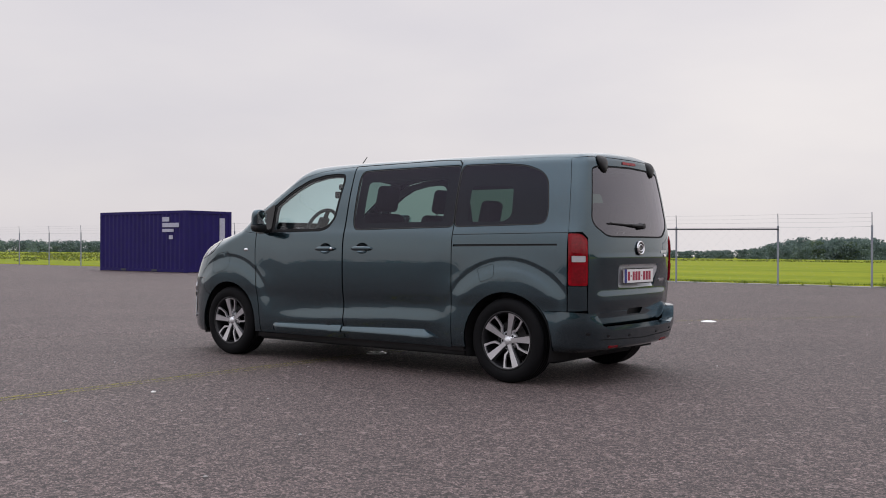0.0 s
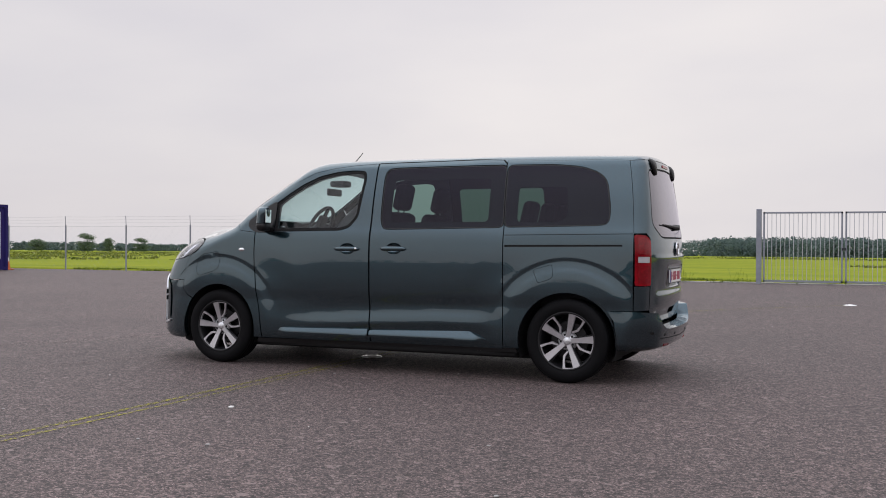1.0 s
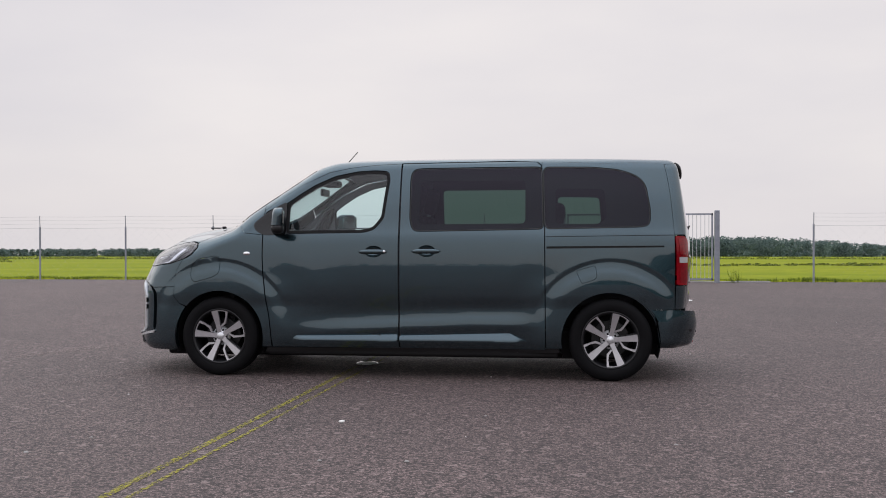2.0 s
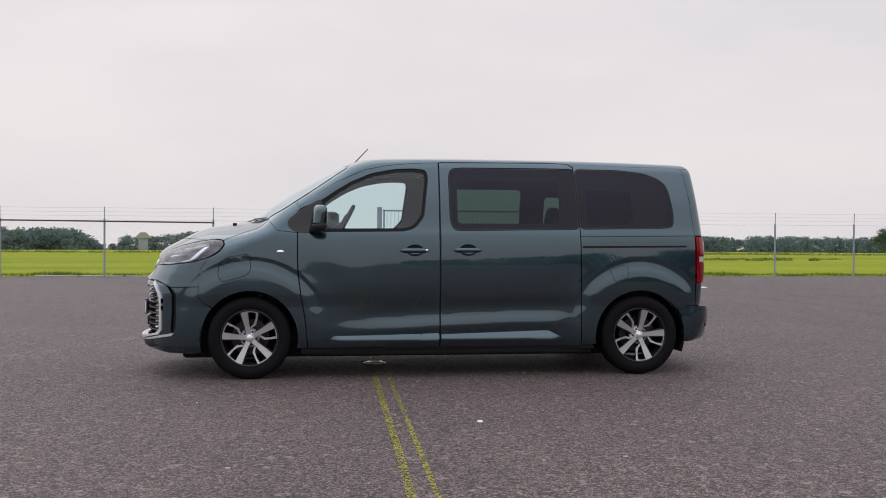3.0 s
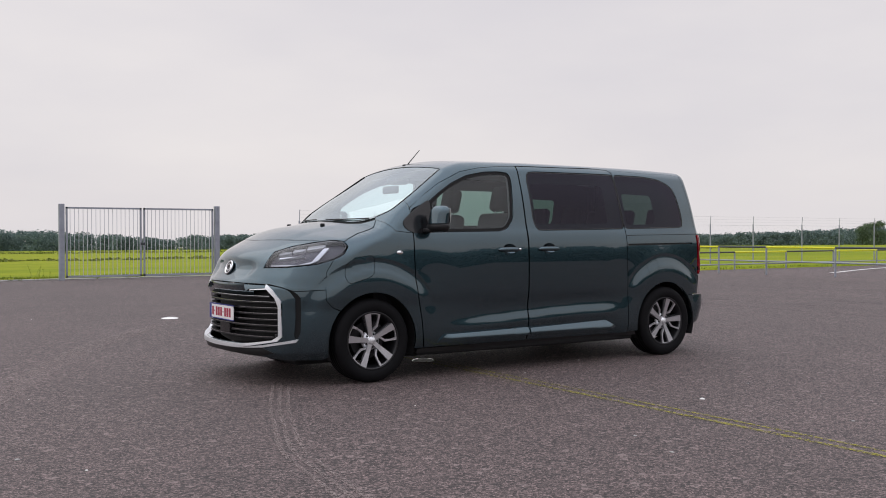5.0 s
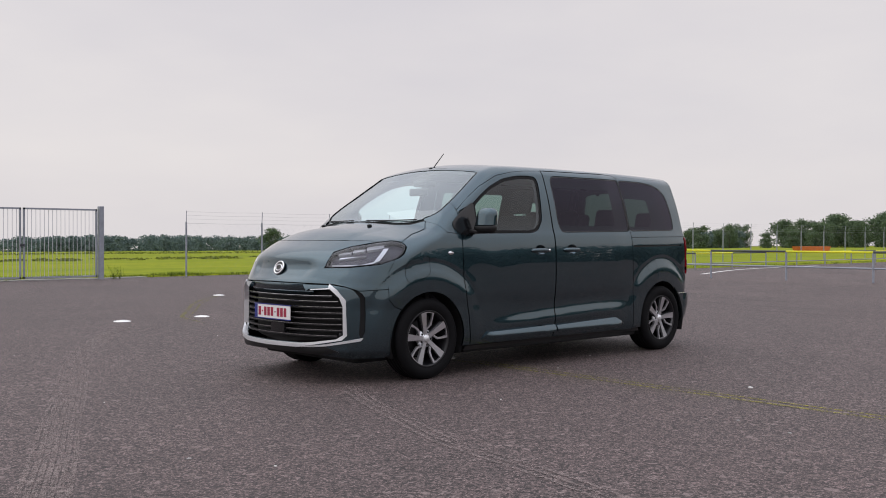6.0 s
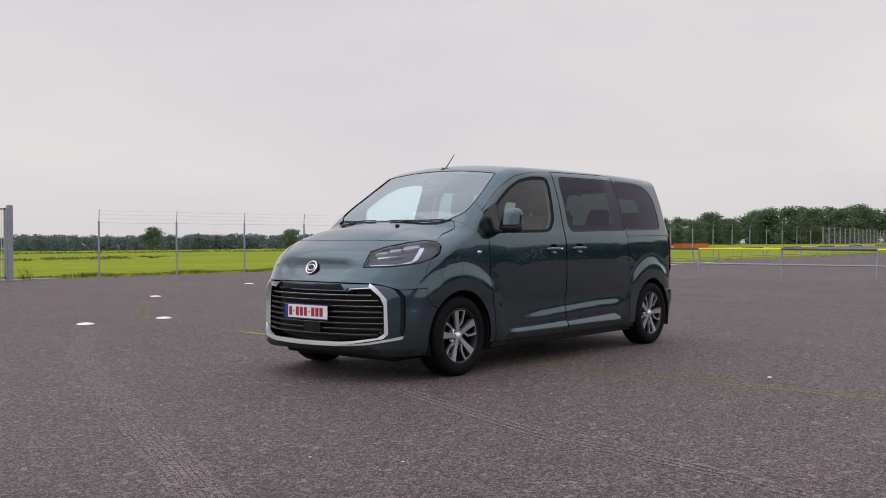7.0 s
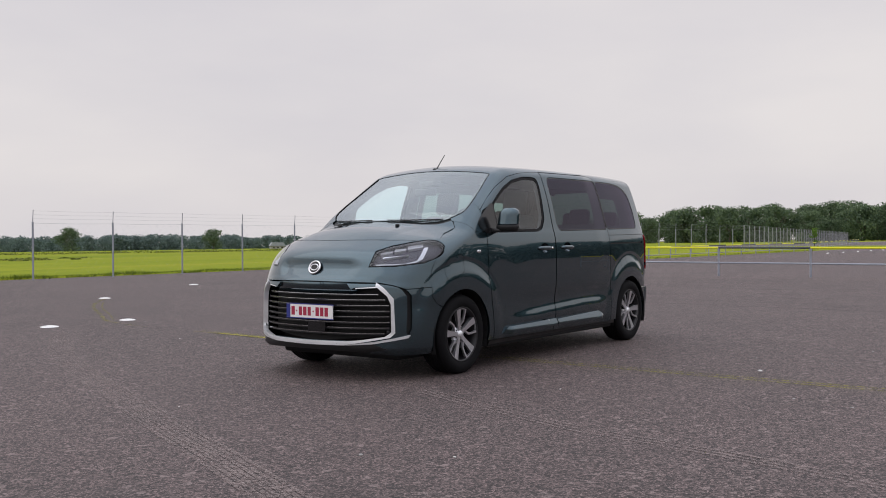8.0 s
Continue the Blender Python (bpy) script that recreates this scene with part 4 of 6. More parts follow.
bump_half = [(0.0, 0.456), (0.60, 0.458), (0.68, 0.50), (0.735, 0.578), (0.905, 0.58), (1.085, 0.58)]
bump_half += [tuple((math.atan2(-p[1], p[0] - TAIL_AXIS), p[2])) for p in on_side([(2.012, 0.50), (2.028, 0.40), (2.02, 0.27)])] + [(0.90, 0.262), (0.0, 0.25)]
rear_bumper = panel("rear_bumper", mirrored(bump_half), on_tail, PAINT, van, gap=0.002, step=0.022, edge=0.10, depth=bump_out)
panel("bumper_groove", mirrored([(0.0, 0.376), (0.70, 0.392), (0.70, 0.386), (0.0, 0.370)]), on_tail, RUBBER, rear_bumper, step=0.03, edge=0.0, depth=lambda q: bump_out(q) + 0.0015)
for side in (1, -1):
    panel("reflector", rounded([(0.47, 0.335), (0.60, 0.338), (0.60, 0.316), (0.47, 0.312)], 0.006), on_tail, RED_LENS, rear_bumper, step=0.03, edge=0.01, depth=lambda q: bump_out(q) + 0.003, side=side, label="small red reflector")


for a0, z0 in ((0.30, 0.405), (0.62, 0.415), (0.80, 0.43), (-0.30, 0.405), (-0.62, 0.415), (-0.80, 0.43)):
    panel("parking_sensor", ellipse(a0, z0, 0.016, 0.012, 14), on_tail, BLACK_TRIM, rear_bumper, step=0.03, edge=0.006, depth=lambda q: bump_out(q) + 0.003)


# wheels: tyre, rim barrel, spokes, brake disc, nuts
WHEEL_Z, TYRE_R, RIM_R = 0.334, 0.335, 0.232


def wheel(cx, side, turn):
    hub = part("wheel", wheel_tyre(), TYRE, van, "black tyre on a two-tone alloy rim", smooth=True)
    bm = bmesh.new()
    lathe(bm, [(RIM_R + 0.004, -0.103), (RIM_R, -0.108), (RIM_R - 0.010, -0.106), (RIM_R - 0.018, -0.088), (RIM_R - 0.03, -0.05), (RIM_R - 0.035, 0.09)], 56)
    part("rim", bm, RIM_DARK, hub, "dark alloy rim barrel", smooth=True)
    bm = bmesh.new()
    lathe(bm, [(0.0, 0.0), (0.15, 0.0), (0.15, 0.02)], 40)
    part("brake_disc", bm, RIM_DARK, hub)
    bm = bmesh.new()
    slab(bm, arc(0, 0, 0.155, 20, 75, 8) + arc(0, 0, 0.085, 75, 20, 8), -0.035, 0.03)
    part("brake_caliper", bm, RIM_DARK, hub)
    for k in range(5):
        a = radians(turn + 72 * k)
        ca, sa = math.cos(a), math.sin(a)
        spin = lambda r, t: (r * ca - t * sa, r * sa + t * ca)
        bm = bmesh.new()
        slab(bm, [spin(r, t) for r, t in ((0.03, 0.018), (0.10, 0.020), (0.224, 0.030), (0.226, 0.0), (0.224, -0.030), (0.10, -0.019), (0.03, -0.017))], -0.080, -0.055)
        for v in bm.verts:
            r = math.hypot(v.co.x, v.co.z)
            v.co.y += -0.022 * min(r / 0.22, 1) ** 1.5
        part("spoke", bm, RIM_FACE, hub, "broad machined silver spoke")
        bm = bmesh.new()
        ring = ((0.227, -8), (0.227, -15), (0.227, -23), (0.226, -30.5), (0.170, -33), (0.118, -37), (0.076, -19), (0.086, -14), (0.121, -28), (0.165, -28.5), (0.212, -25.5), (0.213, -16), (0.213, -8))
        strip = [(r * math.cos(radians(g)), r * math.sin(radians(g))) for r, g in ring]
        slab(bm, [spin(r, t) for r, t in strip], -0.080, -0.06)
        for v in bm.verts:
            r = math.hypot(v.co.x, v.co.z)
            v.co.y += -0.020 * min(r / 0.22, 1) ** 1.5
        part("thin_spoke", bm, RIM_FACE, hub, "thin hooked silver spoke")
        bm = bmesh.new()
        slab(bm, [spin(r, t) for r, t in ((0.03, 0.026), (0.10, 0.029), (0.222, 0.043), (0.222, 0.026), (0.10, 0.016), (0.03, 0.012))], -0.072, -0.04)
        part("spoke_flank", bm, RIM_DARK, hub)
        bm = bmesh.new()
        lathe(bm, [(0.0, -0.012), (0.010, -0.010), (0.011, 0.01)], 8)
        p = (0.052 * math.cos(a + 0.63), 0.052 * math.sin(a + 0.63))
        bmesh.ops.translate(bm, verts=bm.verts, vec=(p[0], -0.066, p[1]))
        part("wheel_nut", bm, RIM_DARK, hub)
    bm = bmesh.new()
    lathe(bm, [(0.0, -0.098), (0.022, -0.096), (0.029, -0.090), (0.033, -0.08), (0.075, -0.066), (0.08, -0.04)], 28)
    part("hub_cap", bm, SILVER, hub, "round silver hub cap", smooth=True)
    hub.matrix_basis = pose(cx, -0.797 * side, WHEEL_Z) @ (Matrix.Identity(4) if side > 0 else Matrix.Diagonal((1, -1, 1, 1)))
    return hub


def wheel_tyre():
    bm = bmesh.new()
    prof = [(RIM_R - 0.004, -0.098), (RIM_R + 0.012, -0.112), (RIM_R + 0.05, -0.118), (TYRE_R - 0.030, -0.112), (TYRE_R - 0.010, -0.100), (TYRE_R - 0.003, -0.085)]
    for y in (-0.055, -0.018, 0.018, 0.055):
        prof += [(TYRE_R, y - 0.014 if y > -0.05 else y - 0.02), (TYRE_R, y - 0.004), (TYRE_R - 0.008, y - 0.003), (TYRE_R - 0.008, y + 0.003), (TYRE_R, y + 0.004)]
    prof += [(TYRE_R - 0.003, 0.085), (TYRE_R - 0.010, 0.100), (TYRE_R - 0.03, 0.112), (RIM_R + 0.01, 0.112), (RIM_R - 0.02, 0.10)]
    lathe(bm, prof, 72)
    return bm


wheel(-AXLE, 1, 102)
wheel(AXLE, 1, 77)
wheel(-AXLE, -1, 120)
wheel(AXLE, -1, 60)


# ---- cabin ----
def soft_box(name, x0, x1, y0, y1, z0, z1, r, material, parent, m=None, label=""):
    bm = bmesh.new()
    box(bm, x0, x1, y0, y1, z0, z1, r, m)
    return part(name, bm, material, parent, label, smooth=True)


for side in (1, -1):
    gaps = [inset(WIN_1, 0.012), inset(WIN_2, 0.06), inset(WIN_3, 0.07)]
    gaps[1] = [(0.07, 1.29), (0.955, 1.295), (0.955, 1.66), (0.07, 1.66)]
    gaps[2] = [(1.20, 1.29), (1.56, 1.29), (1.62, 1.34), (1.60, 1.58), (1.20, 1.59)]
    shell = [(-1.20, 0.42), (1.22, 0.42), (1.22, 0.74), (2.06, 0.74), (2.10, 1.15), (2.02, 1.77), (1.6, 1.785), (-0.03, 1.79), (-0.03, 1.12), (-1.20, 1.12)]
    panel("side_trim", shell, on_side, CABIN, van, holes=[rounded(g, 0.04) for g in gaps[1:]], step=0.06, edge=0.0, depth=-0.055, side=side, label="dark inner trim of the cabin side")
    panel("pillar_trim", [(-1.40, 1.14), (-0.035, 1.14), (-0.035, 1.79), (-0.30, 1.785), (-0.51, 1.77), (-0.71, 1.735), (-0.94, 1.635), (-1.13, 1.515), (-1.25, 1.42), (-1.40, 1.28)], on_side, PILLAR, van, holes=[rounded(gaps[0], 0.04)], step=0.06, edge=0.0,
          depth=-0.052, side=side, label="grey inner trim of the front pillars")
    panel("lower_trim", [(-1.24, 0.30), (1.10, 0.30), (1.10, 1.19), (-1.24, 1.19)], on_side, CABIN, van, step=0.08, edge=0.0, depth=-0.03, side=side)
panel("headliner", [(-0.80, -0.66), (2.08, -0.66), (2.08, 0.66), (-0.80, 0.66)], on_top, LINER, van, step=0.06, edge=0.0, depth=-0.072, label="grey roof lining")
gate_trim = rounded(mirrored([(0.0, 1.70), (0.55, 1.69), (0.66, 1.66), (0.69, 1.30), (0.55, 1.19), (0.0, 1.18)]), 0.03)
panel("tailgate_trim", mirrored([(0.0, 1.76), (0.75, 1.74), (0.84, 1.2), (0.72, 0.60), (0.0, 0.50)]), on_tail, CABIN, tailgate, holes=[gate_trim], step=0.06, edge=0.0, depth=-0.05)
bm = bmesh.new()
box(bm, -2.20, 1.95, -0.66, 0.66, 0.15, 0.40, 0.03)
box(bm, 1.9, 2.2, -0.60, 0.60, 0.30, 0.42, 0.02)
box(bm, -1.22, 1.22, -0.88, 0.88, 0.185, 0.40, 0.02)
part("underbody", bm, RUBBER, van)
bm = bmesh.new()
box(bm, -2.05, -1.56, -0.56, 0.56, 0.42, 0.98, 0.04)
part("engine_cover", bm, RUBBER, van)
bm = bmesh.new()
box(bm, -1.58, -1.54, -0.80, 0.80, 0.36, 1.18)
part("bulkhead", bm, RUBBER, van)

dash = bmesh.new()
slab(dash, [(-1.53, 1.20), (-1.30, 1.205), (-1.08, 1.18), (-1.00, 1.12), (-0.99, 0.98), (-1.10, 0.62), (-1.53, 0.60)], -0.74, 0.74)
bmesh.ops.bevel(dash, geom=[e for e in dash.edges], offset=0.02, segments=2, affect="EDGES")
dashboard = part("dashboard", dash, CABIN, van, "dark plastic dashboard", smooth=True)
soft_box("instrument_hood", -1.20, -0.98, -0.60, -0.22, 1.10, 1.235, 0.04, CABIN, dashboard)
soft_box("centre_display", -1.06, -1.03, -0.14, 0.14, 1.06, 1.22, 0.008, GLOSS_BLACK, dashboard)
soft_box("centre_console", -1.15, -0.95, -0.14, 0.14, 0.45, 1.0, 0.03, CABIN, dashboard)
# steering wheel
bm = bmesh.new()
tilt = pose(-0.87, -0.40, 1.262, 0, 28, 0) @ pose(0, 0, 0, 0, 90, 0)
ring = [[tilt @ Vector(((0.185 + 0.017 * math.cos(b)) * math.cos(a), (0.185 + 0.017 * math.cos(b)) * math.sin(a), 0.017 * math.sin(b))) for b in [2 * math.pi * j / 8 for j in range(8)]] for a in [2 * math.pi * i / 36 for i in range(36)]]
vs = [[bm.verts.new(p) for p in r] for r in ring]
for i in range(36):
    for j in range(8):
        bm.faces.new((vs[i][j], vs[(i + 1) % 36][j], vs[(i + 1) % 36][(j + 1) % 8], vs[i][(j + 1) % 8]))
wheel_rim = part("steering_wheel", bm, CABIN, van, "dark steering wheel", smooth=True)
bm = bmesh.new()
box(bm, -0.10, 0.10, -0.06, 0.06, -0.03, 0.02, 0.02, tilt)
for a in (0, 180, 90):
    box(bm, 0.05, 0.18, -0.02, 0.02, -0.01, 0.01, 0.0, tilt @ pose(0, 0, 0, 0, 0, a))
part("wheel_boss", bm, CABIN, wheel_rim)
bm = bmesh.new()
tube(bm, tilt @ Vector((0, 0, 0)), (-1.10, -0.40, 1.13), 0.035)
part("steering_column", bm, CABIN, wheel_rim)


def seat(x, y, w, z=0.0, rest=1.22, head=0.13):
    top = soft_box("seat", x - 0.50, x + 0.02, y - w / 2, y + w / 2, 0.58 + z, 0.76 + z, 0.06, CLOTH, van, label="dark cloth seat")
    lean = pose(x, y, 0.70 + z, 0, 13, 0)
    soft_box("backrest", -0.07, 0.07, -w / 2 + 0.01, w / 2 - 0.01, -0.02, rest - 0.68, 0.055, CLOTH, top, lean)
    soft_box("headrest", -0.05, 0.05, -head, head, rest - 0.66, rest - 0.42, 0.045, CLOTH, top, lean)
    bm = bmesh.new()
    for s in (-0.06, 0.06):
        tube(bm, lean @ Vector((0, s, rest - 0.72)), lean @ Vector((0, s, rest - 0.58)), 0.007)
    part("headrest_stalk", bm, STEEL, top)
    soft_box("seat_plinth", x - 0.42, x - 0.04, y - w / 2 + 0.05, y + w / 2 - 0.05, 0.38, 0.60 + z, 0.02, CABIN, top)


seat(-0.16, -0.42, 0.50, 0.12, 1.25)
seat(-0.16, 0.42, 0.50, 0.12, 1.25)
for y in (-0.50, 0.0, 0.50):
    seat(1.06, y, 0.47, 0.0, 1.20, 0.12)
for y in (-0.46, 0.0, 0.46):
    seat(1.82, y, 0.44, 0.0, 1.18, 0.12)
soft_box("inner_mirror", -0.96, -0.93, -0.13, 0.13, 1.555, 1.625, 0.014, BLACK_TRIM, screen, label="black inside mirror")
soft_box("camera_pod", -0.95, -0.80, -0.09, 0.09, 1.64, 1.70, 0.02, BLACK_TRIM, screen, label="black sensor pod behind the windscreen")

# ---- outside fittings ----
def shell_rings(bm, rows, n=28, power=2.6):
    """A closed rounded body from rows of (z, x, y, half depth, half width)."""
    rings = []
    for z, x, y, dx, dy in rows:
        ring = []
        for i in range(n):
            c, s = math.cos(2 * math.pi * i / n), math.sin(2 * math.pi * i / n)
            ring.append(bm.verts.new((x + dx * math.copysign(abs(c) ** (2 / power), c), y + dy * math.copysign(abs(s) ** (2 / power), s), z)))
        rings.append(ring)
    for a, b in zip(rings, rings[1:]):
        for i in range(n):
            bm.faces.new((a[i], a[(i + 1) % n], b[(i + 1) % n], b[i]))
    bm.faces.new(rings[0][::-1]), bm.faces.new(rings[-1])
    bmesh.ops.recalc_face_normals(bm, faces=bm.faces[:])


def swept(bm, side):
    """Sweeps the mirror's outer end back."""
    for v in bm.verts:
        if side < 0:      # the far mirror is folded in
            v.co.x += 0.05 + 0.9 * (-0.93 - v.co.y)
            v.co.y = -0.895 + 0.42 * (v.co.y + 0.90)
        else:
            v.co.x += 0.22 * (-0.93 - v.co.y)
        v.co.y *= side
    if side < 0:
        bmesh.ops.reverse_faces(bm, faces=bm.faces)


for side in (1, -1):
    bm = bmesh.new()
    rows = []
    for t in np.linspace(0, 1, 14):
        z = 1.262 + 0.153 * t
        k = (1 - max(0.0, (t - 0.55) / 0.45) ** 2.6) ** 0.5 if t < 1 else 0.25
        k = max(k, 0.25)
        rows.append((z, -1.118 + 0.018 * t, -1.022 - 0.012 * t, 0.052 * (0.55 + 0.45 * k), (0.091 - 0.010 * t) * (0.35 + 0.65 * k)))
    shell_rings(bm, rows)
    swept(bm, side)
    cap = part("door_mirror", bm, PAINT, van, "large body-coloured door mirror on a black foot", smooth=True)
    bm = bmesh.new()
    shell_rings(bm, [(1.205, -1.112, -1.012, 0.030, 0.070), (1.212, -1.112, -1.016, 0.046, 0.088), (1.235, -1.114, -1.018, 0.056, 0.098), (1.258, -1.115, -1.020, 0.056, 0.098), (1.268, -1.115, -1.020, 0.050, 0.092)])
    shell_rings(bm, [(1.200, -1.128, -0.935, 0.030, 0.045), (1.206, -1.128, -0.935, 0.036, 0.058), (1.224, -1.126, -0.935, 0.036, 0.058), (1.234, -1.126, -0.935, 0.030, 0.052)])
    swept(bm, side)
    part("mirror_foot", bm, BLACK_TRIM, cap, smooth=True)
    bm = bmesh.new()
    box(bm, -1.062, -1.0585, -1.094, -0.954, 1.276, 1.392, 0.0015)
    swept(bm, side)
    part("mirror_glass", bm, MIRROR, cap, smooth=False)

bm = bmesh.new()
tube(bm, (-0.775, 0, 1.815), (-0.634, 0, 1.966), 0.0055, 0.0035)
aerial = part("aerial", bm, BLACK_TRIM, van, "thin black roof aerial")
bm = bmesh.new()
box(bm, -0.815, -0.745, -0.022, 0.022, 1.785, 1.828, 0.014)
part("aerial_foot", bm, BLACK_TRIM, aerial, smooth=True)

for y in (-0.42, 0.42):
    bm = bmesh.new()
    rings = []
    for z, w, d in ((1.800, 0.040, 0.012), (1.790, 0.066, 0.034), (1.765, 0.076, 0.046), (1.735, 0.070, 0.048), (1.705, 0.054, 0.044), (1.680, 0.032, 0.034), (1.664, 0.014, 0.018)):
        x = float(on_tail([(math.atan2(-y, 0.74), z)])[0, 0])
        yy = y + math.copysign(0.25 * (1.735 - z) * 0.6, y) * -1
        rings.append([bm.verts.new((x + d * 0.5 * math.cos(a), yy + w * math.sin(a), z)) for a in [2 * math.pi * i / 12 for i in range(12)]])
    for a, b in zip(rings, rings[1:]):
        for i in range(12):
            bm.faces.new((a[i], b[i], b[(i + 1) % 12], a[(i + 1) % 12]))
    bm.faces.new(rings[0]), bm.faces.new(rings[-1][::-1])
    bmesh.ops.recalc_face_normals(bm, faces=bm.faces[:])
    part("hinge_cover", bm, BLACK_TRIM, tailgate, "black rubber hinge cover", smooth=True)
bm = bmesh.new()
a, b = on_tail([(-0.06, 1.245), (0.52, 1.262)])
out_x = Vector((0.022, 0, 0))
tube(bm, Vector(a) + out_x, Vector(a).lerp(Vector(b), 0.4) + out_x, 0.017, 0.011)
tube(bm, Vector(a).lerp(Vector(b), 0.38) + out_x, Vector(b) + out_x * 0.5, 0.010, 0.006)
rear_wiper = part("rear_wiper", bm, BLACK_TRIM, tailgate, "black rear wiper")
bm = bmesh.new()
tube(bm, Vector(a) + Vector((-0.01, 0, 0)), Vector(a) + Vector((0.035, 0, 0)), 0.028, 0.022, 14)
part("wiper_pivot", bm, BLACK_TRIM, rear_wiper)

for y0, y1 in ((-0.10, -0.62), (0.62, 0.08)):
    pts = [(-1.672 + 0.35 * (y0 + (y1 - y0) * t) ** 2, y0 + (y1 - y0) * t) for t in (0, 0.25, 0.5, 0.75, 1)]
    p = on_top([(x + 0.02, y) for x, y in pts])
    g = gradient(p)
    bm = bmesh.new()
    for i in range(4):
        tube(bm, Vector(p[i] + g[i] * 0.004), Vector(p[i + 1] + g[i + 1] * 0.004), 0.0050)
    q = on_top([(pts[0][0] - 0.06, y0)])[0]
    tube(bm, Vector(q) + Vector((0, 0, -0.005)), Vector(p[2] + g[2] * 0.006), 0.006, 0.004)
    part("front_wiper", bm, BLACK_TRIM, van, "black windscreen wiper")
for y in (-0.33, 0.33):
    p = on_top([(-1.80, y)])[0]
    bm = bmesh.new()
    box(bm, p[0] - 0.018, p[0] + 0.018, y - 0.014, y + 0.014, p[2] + 0.004, p[2] + 0.026, 0.008)
    part("washer_jet", bm, BLACK_TRIM, bonnet)


def oval_badge(name, centre, out_, rx, rz, parent):
    """A plain chrome oval: ring and raised bars, no lettering."""
    o = Vector(out_).normalized()
    turn = Matrix.Translation(centre) @ o.to_track_quat("-Y", "Z").to_matrix().to_4x4()
    bm = bmesh.new()
    n, m = 40, 8
    vs = [[bm.verts.new(turn @ Vector(((rx - 0.009 + 0.009 * math.cos(b)) * math.cos(a), 0.009 * math.sin(b), (rz - 0.009 + 0.009 * math.cos(b)) * math.sin(a)))) for b in [2 * math.pi * j / m for j in range(m)]] for a in [2 * math.pi * i / n for i in range(n)]]
    for i in range(n):
        for j in range(m):
            bm.faces.new((vs[i][j], vs[(i + 1) % n][j], vs[(i + 1) % n][(j + 1) % m], vs[i][(j + 1) % m]))
    bmesh.ops.recalc_face_normals(bm, faces=bm.faces[:])
    badge = part(name, bm, CHROME, parent, "plain oval chrome badge", smooth=True)
    bm = bmesh.new()
    for ex, ez, k in ((rx * 0.60, rz * 0.42, 0.0),):
        ids = [[bm.verts.new(turn @ Vector(((ex + 0.006 * math.cos(b)) * math.cos(a), -0.002 + 0.006 * math.sin(b), rz * k + (ez + 0.006 * math.cos(b)) * math.sin(a)))) for b in [math.pi * j / 3 for j in range(6)]] for a in [2 * math.pi * i / 32 for i in range(32)]]
        for i in range(32):
            for j in range(6):
                bm.faces.new((ids[i][j], ids[(i + 1) % 32][j], ids[(i + 1) % 32][(j + 1) % 6], ids[i][(j + 1) % 6]))
    bmesh.ops.recalc_face_normals(bm, faces=bm.faces[:])
    part("badge_loop", bm, CHROME, badge, smooth=True)
    bm = bmesh.new()
    slab(bm, ellipse(0, 0, rx - 0.01, rz - 0.01, 32), 0.0, 0.008)
    for v in bm.verts:
        v.co = turn @ v.co
    part("badge_ground", bm, GLOSS_BLACK, badge)


fp = on_nose([(0.0, 0.912)])[0]
oval_badge("front_badge", (fp[0] + 0.008, 0, 0.914), (-1, 0, 0.42), 0.068, 0.062, nose_panel)
rp = on_tail([(0.0, 1.068)])[0]
oval_badge("rear_badge", (rp[0] + 0.010, 0, 1.068), (1, 0, 0.06), 0.066, 0.060, tailgate)


def plate(x, z, face, parent):
    """A number plate; its characters are plain bars."""
    bm = bmesh.new()
    box(bm, x - 0.005, x + 0.005, -0.26, 0.26, z - 0.056, z + 0.056, 0.003)
    top = part("number_plate", bm, PLATE_WHITE, parent, "white number plate with dark red characters")
    s = -face
    bm = bmesh.new()
    box(bm, x - 0.0065, x + 0.0065, -0.262, 0.262, z - 0.062, z - 0.055)
    box(bm, x - 0.0065, x + 0.0065, -0.262, 0.262, z + 0.055, z + 0.062)
    part("plate_frame", bm, PLATE_BLUE if face < 0 else BLACK_TRIM, top)
    bm = bmesh.new()
    box(bm, x - 0.0062, x + 0.0062, *sorted((s * 0.258, s * 0.215)), z - 0.054, z + 0.054)
    part("blue_band", bm, PLATE_BLUE, top)
    for c, w in ((0.182, 0.019), (0.142, 0.007), (0.098, 0.018), (0.048, 0.019), (-0.002, 0.018), (-0.047, 0.007), (-0.092, 0.019), (-0.142, 0.019), (-0.192, 0.019)):
        bm = bmesh.new()
        h = 0.036 if w > 0.015 else 0.006
        box(bm, x - 0.0064, x + 0.0064, s * c - w, s * c + w, z - h, z + h)
        part("character_bar", bm, PLATE_RED, top)


plate(-2.557, 0.553, -1, bumper)
plate(2.335, 0.842, 1, tailgate)
for y0, y1, z in ((0.44, 0.60, 1.035), (0.50, 0.57, 1.005), (0.42, 0.56, 0.80)):
    pts = [(math.atan2(-y, 0.82), z) for y in (y0, y1)]
    panel("script_bar", [(pts[0][0], z - 0.011), (pts[1][0], z - 0.011), (pts[1][0], z + 0.011), (pts[0][0], z + 0.011)], on_tail, CHROME, tailgate, step=0.03, edge=0.004, depth=lambda q: gate_depth(q) + 0.004, label="chrome model lettering as a plain bar")


